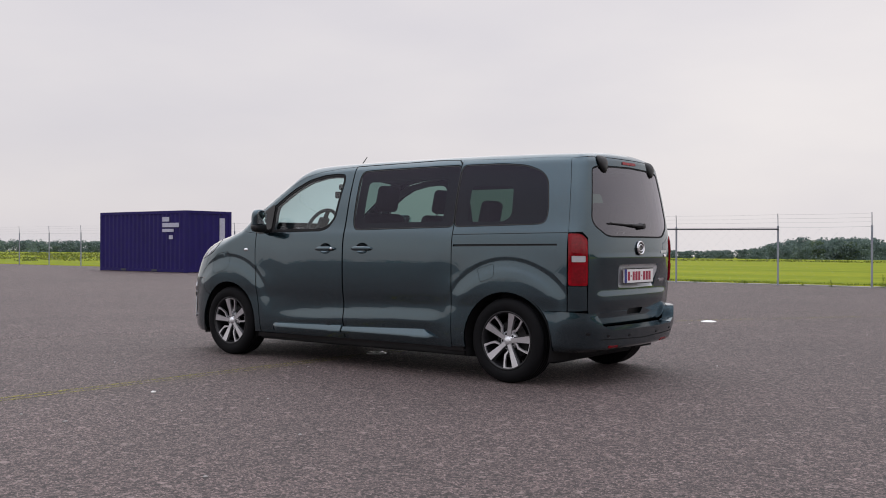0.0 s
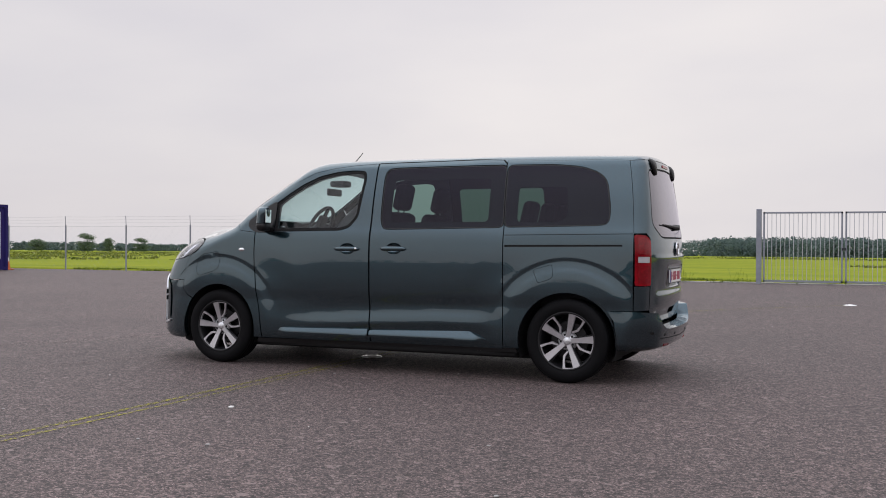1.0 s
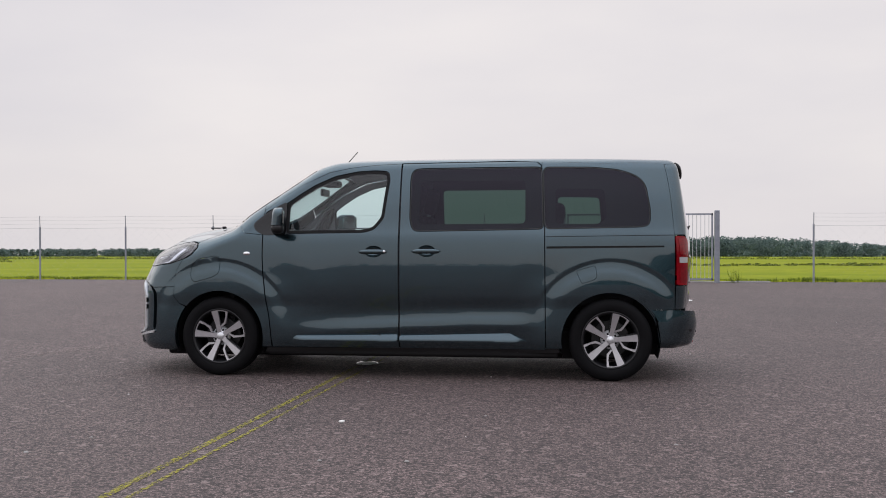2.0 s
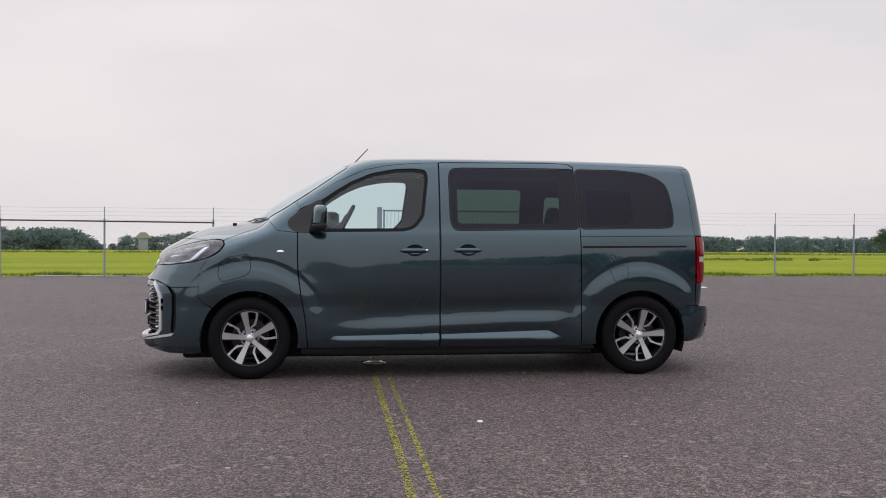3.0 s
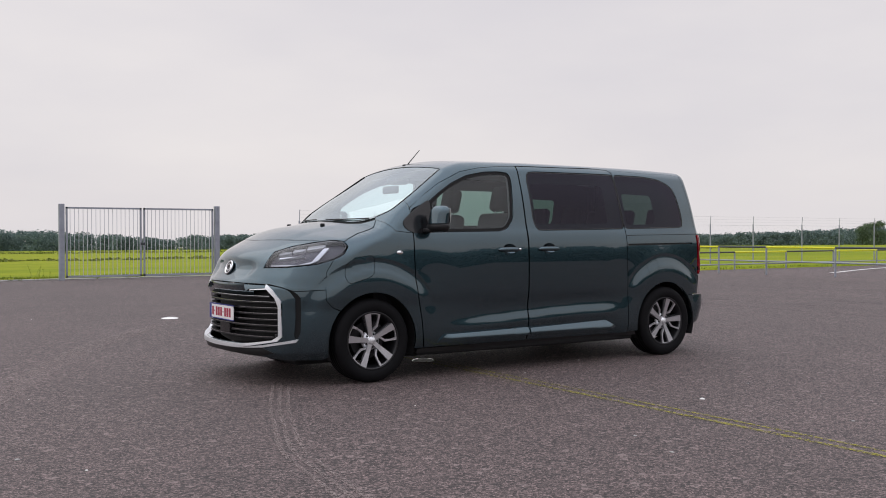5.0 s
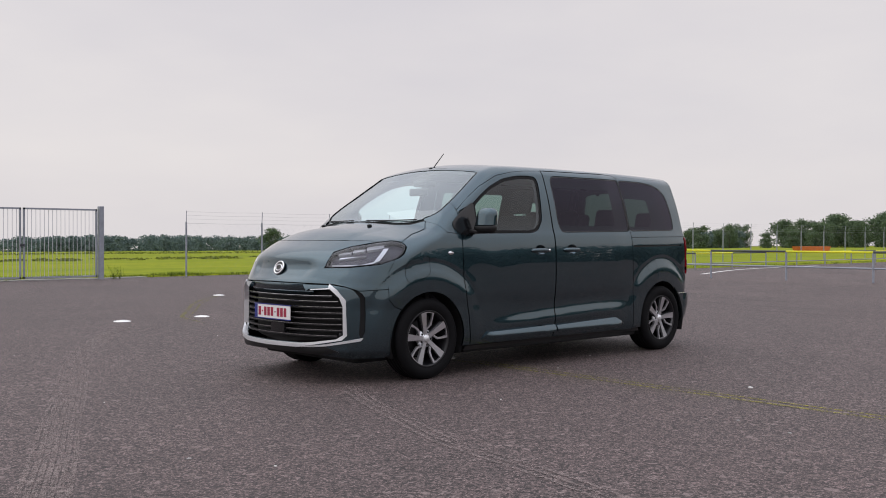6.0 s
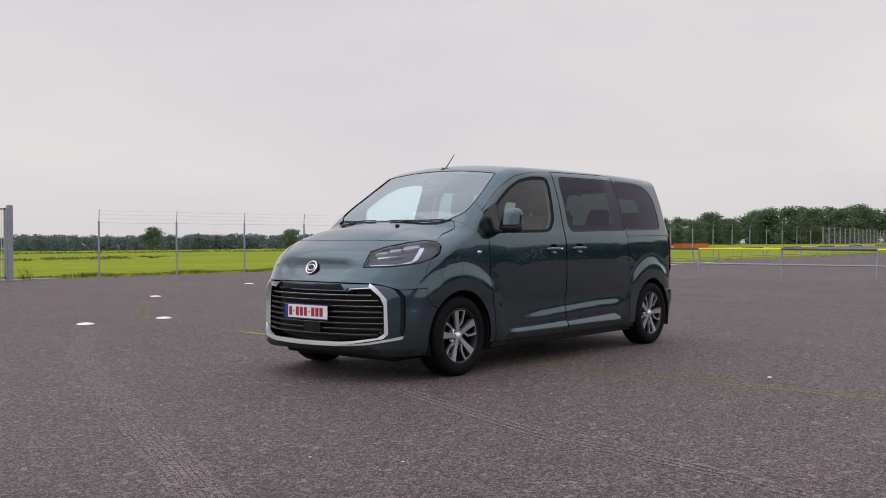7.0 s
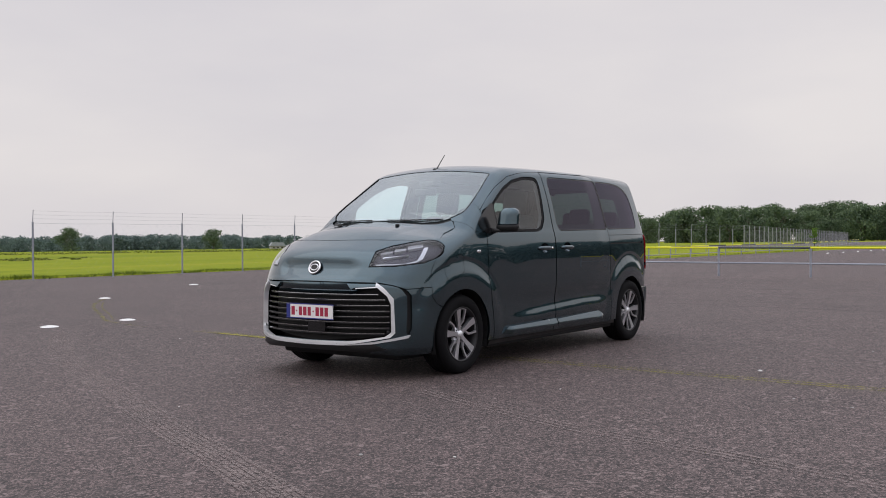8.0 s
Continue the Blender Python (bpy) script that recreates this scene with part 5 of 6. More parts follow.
# ---- ground ----
FENCE_Y, DROP = 22.4, 0.09
# paler and bluer than plain leaves: distance haze is mixed into this colour
LEAF_HAZED = leaves("hazed_wood_leaves", (0.115, 0.175, 0.170), (0.170, 0.240, 0.228))
LEAF_FRESH = leaves("sapling_leaves", (0.10, 0.20, 0.03), (0.20, 0.36, 0.05))
# a little blue added to the green here too, as painted haze
LEAF_NEAR = leaves("hazed_tree_leaves", (0.070, 0.122, 0.070), (0.168, 0.240, 0.118))
REED = leaves("rough_grass_blades", (0.12, 0.17, 0.025), (0.27, 0.29, 0.055))
BLADE = leaves("grass_blades", (0.09, 0.14, 0.010), (0.25, 0.33, 0.024))
BARK = plain("tree_bark", (0.09, 0.075, 0.06), 0.95, scale=6, grain=0.3, bump=0.6)
POST_PALE = plain("pale_cast_concrete", (0.31, 0.32, 0.34), 0.85, scale=8, grain=0.12, bump=0.2)
CONCRETE = plain("pale_concrete", (0.33, 0.32, 0.31), 0.9, scale=8, grain=0.2, bump=0.4)
POST_GREY = plain("weathered_steel_post", (0.30, 0.32, 0.37), 0.55, 0.35, grain=0.2, scale=9)
WIRE = plain("fence_wire", (0.33, 0.34, 0.37), 0.5, 0.5, bump=0.0)
PALE_BAR = plain("pale_galvanised_bar", (0.52, 0.53, 0.58), 0.5, 0.3, grain=0.1, scale=18)
DARK_BAR = plain("dark_steel_bar", (0.06, 0.065, 0.075), 0.5, 0.4)
YELLOW = plain("yellow_paint", (0.72, 0.70, 0.01), 0.45, grain=0.1, scale=12)
ORANGE = plain("orange_paint", (0.55, 0.13, 0.025), 0.6, grain=0.2, scale=3)
NAVY = plain("navy_container_paint", (0.015, 0.009, 0.098), 0.6, grain=0.22, scale=3, bump=0.1, Specular_IOR_Level=0.22)
WHITE = plain("white_paint", (0.72, 0.71, 0.69), 0.6, grain=0.12, scale=30)
CONE_WHITE = plain("glossy_white_plastic", (0.86, 0.86, 0.84), 0.14, grain=0.04, scale=30, bump=0.0, Coat_Weight=1.0, Coat_Roughness=0.08, Transmission_Weight=0.0)
FADED = plain("faded_white_lettering", (0.45, 0.45, 0.55), 0.6, grain=0.2, scale=12)


def worn(name, color, scale, low, high, rough=0.8):
    """Worn-away paint or dust: the colour in ragged flecks, nothing between them."""
    n = Nodes(name, color, rough)
    at = n.place()
    fine, broad = n.noise(scale, 4.0, 0.65, at), n.noise(scale * 0.06, 3.0, 0.5, at)
    mask = n.ramp(n.mix(0.25, fine, broad), [(low, (0, 0, 0)), (high, (1, 1, 1))])
    tr, mx = n.node("ShaderNodeBsdfTransparent"), n.node("ShaderNodeMixShader")
    out_ = n.tree.nodes["Material Output"]
    n.link(mask, mx.inputs[0])
    n.link(tr.outputs[0], mx.inputs[1])
    n.link(n.shader.outputs[0], mx.inputs[2])
    n.link(mx.outputs[0], out_.inputs["Surface"])
    return n.mat


LINE_YELLOW = worn("worn_yellow_line", (0.28, 0.253, 0.02), 48.0, 0.448, 0.590)
LINE_BRIGHT = worn("fresher_yellow_line", (0.34, 0.315, 0.02), 34.0, 0.41, 0.54)
LINE_FAINT = worn("faint_yellow_line", (0.23, 0.21, 0.025), 55.0, 0.47, 0.61)
TRACK = worn("pale_tyre_dust", (0.25, 0.20, 0.188), 46.0, 0.43, 0.70)
TRACK_DARK = worn("dark_tyre_rubber", (0.042, 0.036, 0.037), 26.0, 0.49, 0.80)


FALL = 0.0105


def ground_z(y):
    """The asphalt dips a little and the land beyond falls gently away."""
    return -DROP * float(sstep(2.0, 22.0, y)) - FALL * max(y - 23.0, 0.0)


bm = bmesh.new()
ys = [-2000, -60, 2, 4, 6, 8, 10, 12, 14, 16, 18, 20, 22, 23, 60, 2000]
rows = [[bm.verts.new((x, y, ground_z(y))) for x in (-2000, -80, -20, 20, 140, 2000)] for y in ys]
for a, b in zip(rows, rows[1:]):
    for i in range(5):
        bm.faces.new((a[i], a[i + 1], b[i + 1], b[i]))
tagged(part("ground", bm, ASPHALT, None), "worn grey-brown asphalt apron with fine loose grit", "asphalt", kind="structure")


def meadow_sheet(name, outline, label):
    """A field whose near edge is ragged and whose turf rises a little above the asphalt."""
    (x0, x1, y0, y1) = outline
    bm = bmesh.new()
    n = int((min(x1, 140) - max(x0, -90)) / 0.35)
    xs = ([x0] if x0 < -90 else []) + [max(x0, -90) + (min(x1, 140) - max(x0, -90)) * i / n for i in range(n + 1)] + ([x1] if x1 > 140 else [])
    rows = []
    for off, lift in ((0.0, -0.03), (0.10, 0.05), (0.7, 0.045), (4.0, 0.03), (max(23.0 - y0, 6.0), 0.03), (30.0, 0.03), (y1 - y0, 0.03)):
        row = []
        for x in xs:
            j = noise.noise((x * 0.8, off * 0.7, 3.0)) * 0.16 + noise.noise((x * 3.1, 5.0, off)) * 0.07 if off < 1 else 0
            row.append(bm.verts.new((x, y0 + off + j, ground_z(max(y0 + off, 22)) + lift + (noise.noise((x * 2.3, off, 9)) * 0.03 if 0.05 < off < 1 else 0))))
        rows.append(row)
    for a, b in zip(rows, rows[1:]):
        for i in range(len(xs) - 1):
            bm.faces.new((a[i], a[i + 1], b[i + 1], b[i]))
    tagged(part(name, bm, GRASS, None, smooth=True), label, "grass", kind="structure")


meadow_sheet("grass_field", (-900, 20.9, 23.15, 1200), "bright yellow-green grass field behind the wire fence")
meadow_sheet("grass_verge", (20.9, 118, 16.9, 1200), "bright green grass verge beyond the pipe barrier")
meadow_sheet("woodland_floor", (118, 900, 52, 1200), "green grass under the trees behind the far fence")

# concrete edging between asphalt and grass
bm = bmesh.new()
x = -9.5
while x < 6.6:
    box(bm, x + 0.01, x + 0.99, 22.72, 23.08, -DROP - 0.1, -DROP + 0.025 + random.uniform(-0.008, 0.008))
    x += 1.0
tagged(part("concrete_edging", bm, CONCRETE, None), "pale weathered concrete edging along the grass", "kerb", kind="structure")


# blades, tufts and far woods: many small leaves in one mesh each
def scatter_mesh(name, verts, faces, material, label, category):
    me = bpy.data.meshes.new(name)
    me.from_pydata(verts, [], faces)
    me.update()
    me.materials.append(material)
    return tagged(new(name, me), label, category, kind="stuff")


def blades(rng, spots, h0, h1, width):
    verts, faces = [], []
    for x, y, z, k in spots:
        h, a, b = rng.uniform(h0, h1) * k, rng.uniform(0, 6.283), rng.uniform(0, 6.283)
        w, l = width * rng.uniform(0.6, 1.4), h * rng.uniform(0.1, 0.6)
        i = len(verts)
        dx, dy = math.cos(a) * w, math.sin(a) * w
        verts += [(x - dx, y - dy, z), (x + dx, y + dy, z), (x + math.cos(b) * l, y + math.sin(b) * l, z + h)]
        faces.append((i, i + 1, i + 2))
    return verts, faces


rng = random.Random(5)
spots = []
for _ in range(24000):
    x = rng.uniform(-26, 23.4)
    spots.append((x, 23.18 + abs(rng.gauss(0, 0.35)), -DROP, 0.55 + 0.7 * max(0, noise.noise((x * 0.5, 1, 2)))))
for _ in range(5000):
    spots.append((rng.uniform(21.0, 75), 16.95 + abs(rng.gauss(0, 0.5)), -DROP, 0.7))
scatter_mesh("grass_tufts", *blades(rng, spots, 0.06, 0.20, 0.014), BLADE, "ragged green grass blades along the asphalt edge", "grass")
def crown_cards(rng, x, y, z, h, w, count, size, lump=6, low=0.22):
    """Leaf cards of one tree's crown: lumps of foliage with gaps between them."""
    v, f = [], []
    blobs = []
    for _ in range(lump):
        a, u = rng.uniform(0, 6.283), rng.uniform(low, 0.86)
        s = w * 0.5 * (1 - abs(u - 0.5) * 0.9) * rng.uniform(0.25, 0.75)
        blobs.append((x + math.cos(a) * s, y + math.sin(a) * s, z + h * u, w * rng.uniform(0.16, 0.30), h * rng.uniform(0.10, 0.19)))
    blobs.append((x, y, z + h * 0.86, w * 0.22, h * 0.14))
    for k in range(count):
        bx, by, bz, br, bh = blobs[k % len(blobs)]
        d = Vector((rng.gauss(0, 1), rng.gauss(0, 1), rng.gauss(0, 1)))
        d.normalize()
        q = 0.55 + 0.45 * rng.random()
        c = Vector((bx + d.x * br * q, by + d.y * br * q, bz + d.z * bh * q))
        n = (d + Vector((rng.gauss(0, 0.45), rng.gauss(0, 0.45), rng.gauss(0, 0.45) + 0.25))).normalized()
        t = n.orthogonal().normalized()
        b = n.cross(t)
        s = size * rng.uniform(0.6, 1.4)
        i = len(v)
        e = rng.uniform(0.5, 1.0)
        v += [tuple(c + t * s), tuple(c + b * s * e), tuple(c - t * s * rng.uniform(0.7, 1)), tuple(c - b * s * e)]
        f.append((i, i + 1, i + 2, i + 3))
    return v, f


SKYLINE = curve((-80, 16), (-60, 13), (-50, 10), (-46, 8), (-37, 6), (-24, 7), (-20, 9), (-17.3, 27), (-14, 29), (-12.6, 24), (-11.8, 4), (-10.9, 4), (-10.2, 20), (-9, 18), (-8, 24), (0, 26), (11, 26), (15, 19),
                (17.8, 12), (19, 18), (28, 20), (31, 18), (34, 20), (37, 19), (40, 19), (43, 16), (50, 15), (58, 22))


def woods(name, a0, a1, r0, r1, count, cards, height, label, seed):
    rng = random.Random(seed)
    v, f = [], []
    for _ in range(count):
        deg = rng.uniform(a0, a1)
        r = rng.uniform(r0, r1)
        h = (1.6 + 1.12 * height(deg) * r / 1745) * rng.uniform(0.78, 1.04)
        a = radians(deg)
        v1, f1 = crown_cards(rng, r * math.sin(a), r * math.cos(a), ground_z(r * math.cos(a)) - 0.22 * h, h * 1.2, h * rng.uniform(1.0, 1.7), cards, 0.040 * h + 0.12, 12, 0.10)
        f += [tuple(i + len(v) for i in q) for q in f1]
        v += v1
    scatter_mesh(name, v, f, LEAF_HAZED, label, "woodland")


woods("far_woodland", -80, 60, 370, 450, 1500, 400, lambda d: float(SKYLINE(d)), "blue-green belt of distant trees behind the field, haze put into the leaf colour", 11)
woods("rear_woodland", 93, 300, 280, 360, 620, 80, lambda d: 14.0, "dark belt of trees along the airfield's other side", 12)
# the last belt stays out of view: added to darken the van's side reflections
woods("unseen_woodland", 97, 176, 130, 165, 290, 200, lambda d: 20 + 130 * float(sstep(176, 146, d)), "unseen tall dark tree belt, added for the reflections in the van's side", 14)


# rough taller growth: low hummocks of blades and stalks on the field's far bank and beside the container
rng = random.Random(15)
rough_v, rough_f = [], []
humps = []
for _ in range(900):
    a, r = radians(rng.uniform(-80, 54)), rng.uniform(168, 200)
    humps.append((r * math.sin(a), r * math.cos(a), rng.uniform(0.2, 0.5), rng.uniform(4, 8), 26))
for _ in range(420):
    a, r = radians(rng.uniform(-78, -33)), rng.uniform(70, 165)
    x, y = r * math.sin(a), r * math.cos(a)
    if noise.noise((x * 0.02, y * 0.02, 4)) > -0.15:
        humps.append((x, y, rng.uniform(0.10, 0.32), rng.uniform(2.5, 6), 36))
for cx, cy, rad in ((28, 74, 9), (36, 70, 6), (17, 66, 8), (42, 78, 7), (23, 70, 5), (6, 68, 4)):
    for _ in range(14):
        humps.append((cx + rng.gauss(0, rad * 0.5), cy + rng.gauss(0, 2.0), rng.uniform(0.08, 0.2), rng.uniform(1.5, 3), 40))
for x, y, h, w, n in humps:
    v1, f1 = crown_cards(rng, x, y, ground_z(y) - h * 0.35, h * 1.2, w, n, 0.10 + 0.10 * h, 4)
    rough_f += [tuple(i + len(rough_v) for i in q) for q in f1]
    rough_v += v1
scatter_mesh("rough_grass", rough_v, rough_f, REED, "tall rough grass and reeds across the far field", "rough grass")


# ---- trees that stand out one by one ----
def tree(seed, h, w, name="tree", label="tall broadleaf tree with a dense rounded green crown", cards=2600, size=0.20, lump=22, leaf=None):
    rng = random.Random(seed)
    top = tagged(new(name), label, "tree", "trees beyond the airfield fence")
    bm = bmesh.new()
    tube(bm, (0, 0, -0.2), (0.05 * h * rng.uniform(-1, 1), 0, h * 0.45), h * 0.022, h * 0.012, 8)
    for _ in range(7):
        a, u = rng.uniform(0, 6.283), rng.uniform(0.25, 0.5)
        tube(bm, (0, 0, h * u), (math.cos(a) * w * 0.33, math.sin(a) * w * 0.33, h * (u + rng.uniform(0.15, 0.35))), h * 0.010, h * 0.003, 6)
    part("trunk", bm, BARK, top)
    v, f = crown_cards(rng, 0, 0, -h * 0.04, h * 1.06, w, cards, size, lump, 0.10)
    me = bpy.data.meshes.new("crown")
    me.from_pydata(v, [], f)
    me.update()
    me.materials.append(leaf or LEAF_NEAR)
    attach(new("crown", me), top)
    return top


LINE0, LINE_STEP = Vector((73.4, 22.4, -DROP)), Vector((2.906, 0.513, -0.513 * FALL))
kinds = [tree(21, 7.0, 7.5), tree(22, 8.0, 7.0), tree(23, 6.4, 8.0), tree(24, 8.8, 6.2, label="tall slender tree with an uneven green crown")]
rng = random.Random(77)
first = [True] * 4
for i in range(170):
    deg = 56.5 + 36.0 * i / 170 + rng.uniform(-0.5, 0.5)
    a = radians(deg)
    d = rng.uniform(340, 440)
    px = 34 + 20 * float(sstep(58, 66, deg)) + 8 * float(sstep(70, 80, deg))
    if deg < 61.5 and rng.random() < 0.4:
        continue
    h = (1.4 + px * d / 1745) * rng.uniform(0.50, 1.06)
    pick = rng.randrange(4)
    s = h / (7.0, 8.0, 6.4, 8.8)[pick]
    m = pose(-8 + d * math.sin(a), -6 + d * math.cos(a), ground_z(-6 + d * math.cos(a)), 0, 0, rng.uniform(0, 360))
    if first[pick]:
        kinds[pick].matrix_basis = m @ Matrix.Scale(s, 4)
        first[pick] = False
    else:
        c = copy_thing(kinds[pick], m)
        c.scale = (s, s, s)
for deg, r, px, sx in ((-43.2, 300, 30, 1.1), (-41.9, 310, 24, 0.7), (-40.2, 320, 22, 1.2), (-45.6, 330, 20, 1.3), (-16.2, 380, 34, 1.2), (-14.4, 380, 32, 1.3), (32.6, 345, 38, 1.1), (40.5, 345, 33, 1.2), (32.0, 430, 22, 1.0)):
    h = 1.2 + px * r / 1745
    a = radians(deg)
    c = copy_thing(kinds[int(r) % 4], pose(r * math.sin(a), r * math.cos(a), ground_z(r * math.cos(a)) - 0.1 * h, 0, 0, deg * 7))
    c.scale = (h / 7.4 * sx, h / 7.4 * sx, h / 7.4)
sap = tree(31, 2.3, 1.5, "sapling", "slim young tree with fresh green leaves", 500, 0.08, 9, LEAF_FRESH)
sap.matrix_basis = pose(119.8, 29.3, ground_z(29.3))


# ---- wire fence ----
def fence_post(label="thin galvanised fence post with an upright wire holder"):
    top = tagged(new("fence_post"), label, "fence post", "posts of the wire fence")
    bm = bmesh.new()
    tube(bm, (0, 0, -0.25), (0, 0, 1.80), 0.030, n=10)
    part("post", bm, POST_GREY, top)
    bm = bmesh.new()
    tube(bm, (0, 0, 1.78), (0, -0.03, 2.17), 0.013, n=6)
    part("wire_holder", bm, POST_GREY, top)
    return top


POSTS = [-7.35 - 3.05 * i for i in range(22)][::-1] + [-4.08, -1.40, 5.83 + 2.87, 11.58, 14.45, 17.3, 20.1, 23.08, 25.95, 28.8, 31.7] + [35.27 + 2.95 * i for i in range(13)]
first_post = fence_post()
first_post.matrix_basis = pose(POSTS[0], FENCE_Y, -DROP)
for x in POSTS[1:]:
    copy_thing(first_post, pose(x, FENCE_Y, -DROP, 0, 0, x * 37 % 8))


def strand(name, x0, x1, z, r, label, sag=0.015, bars=0):
    bm = bmesh.new()
    xs = [x for x in POSTS if x0 - 0.1 < x < x1 + 0.1]
    for a, b in zip(xs, xs[1:]):
        mid = ((a + b) / 2, FENCE_Y - 0.03, z - sag - DROP)
        tube(bm, (a, FENCE_Y - 0.03, z - DROP), mid, r, n=5, cap=False)
        tube(bm, mid, (b, FENCE_Y - 0.03, z - DROP), r, n=5, cap=False)
    return tagged(part(name, bm, WIRE, None), label, "wire", "wires of the fence")


for z, r in ((1.76, 0.0034), (1.90, 0.0022), (2.02, 0.0022), (2.14, 0.0022)):
    for a, b in ((-72, -1.3), (8.6, 75)):
        strand("fence_wire", a, b, z, r, "thin taut wire along the fence top")
# mesh between the posts: fine diagonal wires
for a, b in ((-72, -1.3), (8.6, 75)):
    bm = bmesh.new()
    xs = [x for x in POSTS if a - 0.1 < x < b + 0.1]
    lo, hi = xs[0], xs[-1]
    n = int((hi - lo) / 0.30)
    for i in range(n):
        for s in (1, -1):
            x = lo + i * 0.30
            p, q = (x, FENCE_Y + 0.002 * s, 0.05 - DROP), (x + 1.7 * s, FENCE_Y + 0.002 * s, 1.74 - DROP)
            if lo <= q[0] <= hi:
                tube(bm, p, q, 0.0008, n=3, cap=False)
    tagged(part("wire_mesh", bm, WIRE, None), "fine see-through wire mesh between the fence posts", "wire mesh", kind="stuff")
bm = bmesh.new()
tube(bm, (-10.45, FENCE_Y - 0.05, 1.74 - DROP), (-4.05, FENCE_Y - 0.05, 1.70 - DROP), 0.024, n=10)
tagged(part("cross_bar", bm, DARK_BAR, None), "dark steel bar fixed across two fence bays", "bar")

# ---- barred double gate ----
gate = tagged(new("barred_gate"), "tall grey steel gate with thin upright bars, shut", "gate")
gate.matrix_basis = pose(1.1, FENCE_Y, -DROP)
for x in (0.0, 4.72):
    bm = bmesh.new()
    box(bm, x - 0.075, x + 0.075, -0.075, 0.075, -0.2, 2.24, 0.012)
    part("gate_post", bm, POST_GREY, gate, "square grey gate post")
for x0, x1 in ((0.12, 2.33), (2.39, 4.60)):
    bm = bmesh.new()
    box(bm, x0, x1, -0.025, 0.025, 2.10, 2.15)
    box(bm, x0, x1, -0.025, 0.025, 0.07, 0.13)
    for x in (x0, x1 - 0.05):
        box(bm, x, x + 0.05, -0.025, 0.025, 0.07, 2.15)
    leaf = part("gate_leaf", bm, POST_GREY, gate)
    n = 18
    bar_mesh = None
    for i in range(1, n):
        x = x0 + (x1 - x0) * i / n
        if bar_mesh is None:
            bm = bmesh.new()
            tube(bm, (0, 0, 0.10), (0, 0, 2.12), 0.008, n=6)
            bar_mesh = part("gate_bar", bm, PALE_BAR, leaf)
            bar_mesh.location.x = x
        else:
            o = bar_mesh.copy()
            scene.collection.objects.link(o)
            o.location.x = x
bm = bmesh.new()
box(bm, 2.30, 2.42, -0.06, -0.02, 1.02, 1.10, 0.008)
part("gate_lock", bm, DARK_BAR, gate)


# weeds at the gate and along the edging
def weed(name, x, y, h, n, seed, label, w=0.02):
    rng = random.Random(seed)
    bm = bmesh.new()
    for _ in range(max(5, n // 9)):
        p = Vector((x + rng.gauss(0, h * 0.22), y + rng.gauss(0, h * 0.12), -DROP))
        tip = p + Vector((rng.gauss(0, h * 0.16), rng.gauss(0, h * 0.16), h * rng.uniform(0.45, 1.0)))
        tube(bm, p, tip, 0.004, 0.002, 4)
        for _ in range(9):
            u, a = rng.uniform(0.1, 1.0), rng.uniform(0, 6.283)
            c = p.lerp(tip, u)
            out_ = Vector((math.cos(a), math.sin(a), rng.uniform(-0.1, 0.7))) * w * rng.uniform(1.2, 2.8) * (1.2 - 0.6 * u)
            wide = Vector((-math.sin(a), math.cos(a), 0)) * w * rng.uniform(0.4, 0.8)
            bm.faces.new([bm.verts.new(q) for q in (c, c + out_ * 0.5 + wide, c + out_, c + out_ * 0.5 - wide)])
    tagged(part(name, bm, BLADE, None), label, "weed", "weeds along the fence")


weed("weed", 0.55, 22.45, 0.62, 60, 41, "tall leafy weed growing beside the gate post", 0.03)
weed("weed", 6.35, 22.5, 0.42, 160, 42, "low bushy weed at the foot of the gate post", 0.03)
weed("weed", -1.1, 22.5, 0.40, 90, 43, "tuft of weeds at a fence post")
for x, h in ((-2.6, 0.22), (-3.4, 0.12), (0.0, 0.15), (-0.3, 0.2), (2.2, 0.12), (3.1, 0.14), (7.6, 0.18), (-5.2, 0.16), (-6.8, 0.12), (-8.1, 0.14), (9.4, 0.08)):
    weed("weed", x, 22.6, h, 40, int(x * 100), "small tuft of weeds in the edging joint")


# ---- pipe barrier with yellow and black top rails ----
def barrier(pts, flip, high=0.82):
    """A low pipe barrier: posts, a thin lower rail and painted top rails from post to post."""
    top = tagged(new("pipe_barrier"), "low steel pipe barrier with yellow and black top rails", "barrier", "pipe barriers")
    posts = []
    for x, y in pts:
        bm = bmesh.new()
        tube(bm, (x, y, -0.3), (x, y, high - 0.02), 0.030, n=10)
        posts.append(part("barrier_post", bm, POST_GREY, top))
    for i, (a, b) in enumerate(zip(pts, pts[1:])):
        bm = bmesh.new()
        tube(bm, (*a, high), (*b, high), 0.029, n=10)
        yellow = (i + flip) % 2 == 0
        part("top_rail", bm, YELLOW if yellow else DARK_BAR, top, "yellow top rail" if yellow else "black top rail")
        bm = bmesh.new()
        tube(bm, (*a, high - 0.44), (*b, high - 0.44), 0.024, n=8)
        part("lower_rail", bm, POST_GREY, top)
    return top


front_line = [(19.62 + 0.058 * max(y - 6, 0), y) for y in (-10.9, -8.3, -5.7, -3.1, -0.5, 2.1, 4.72, 7.28, 9.85, 12.4, 14.4, 16.3)]
barrier(front_line, 0)
BEND = [(20.36 + 2.95 * i, 16.42 + 0.01 * i) for i in range(18)]
barrier(BEND + [(BEND[-1][0] + 2.906 * i, BEND[-1][1] + 0.513 * i) for i in range(1, 26)], 1, 0.58)

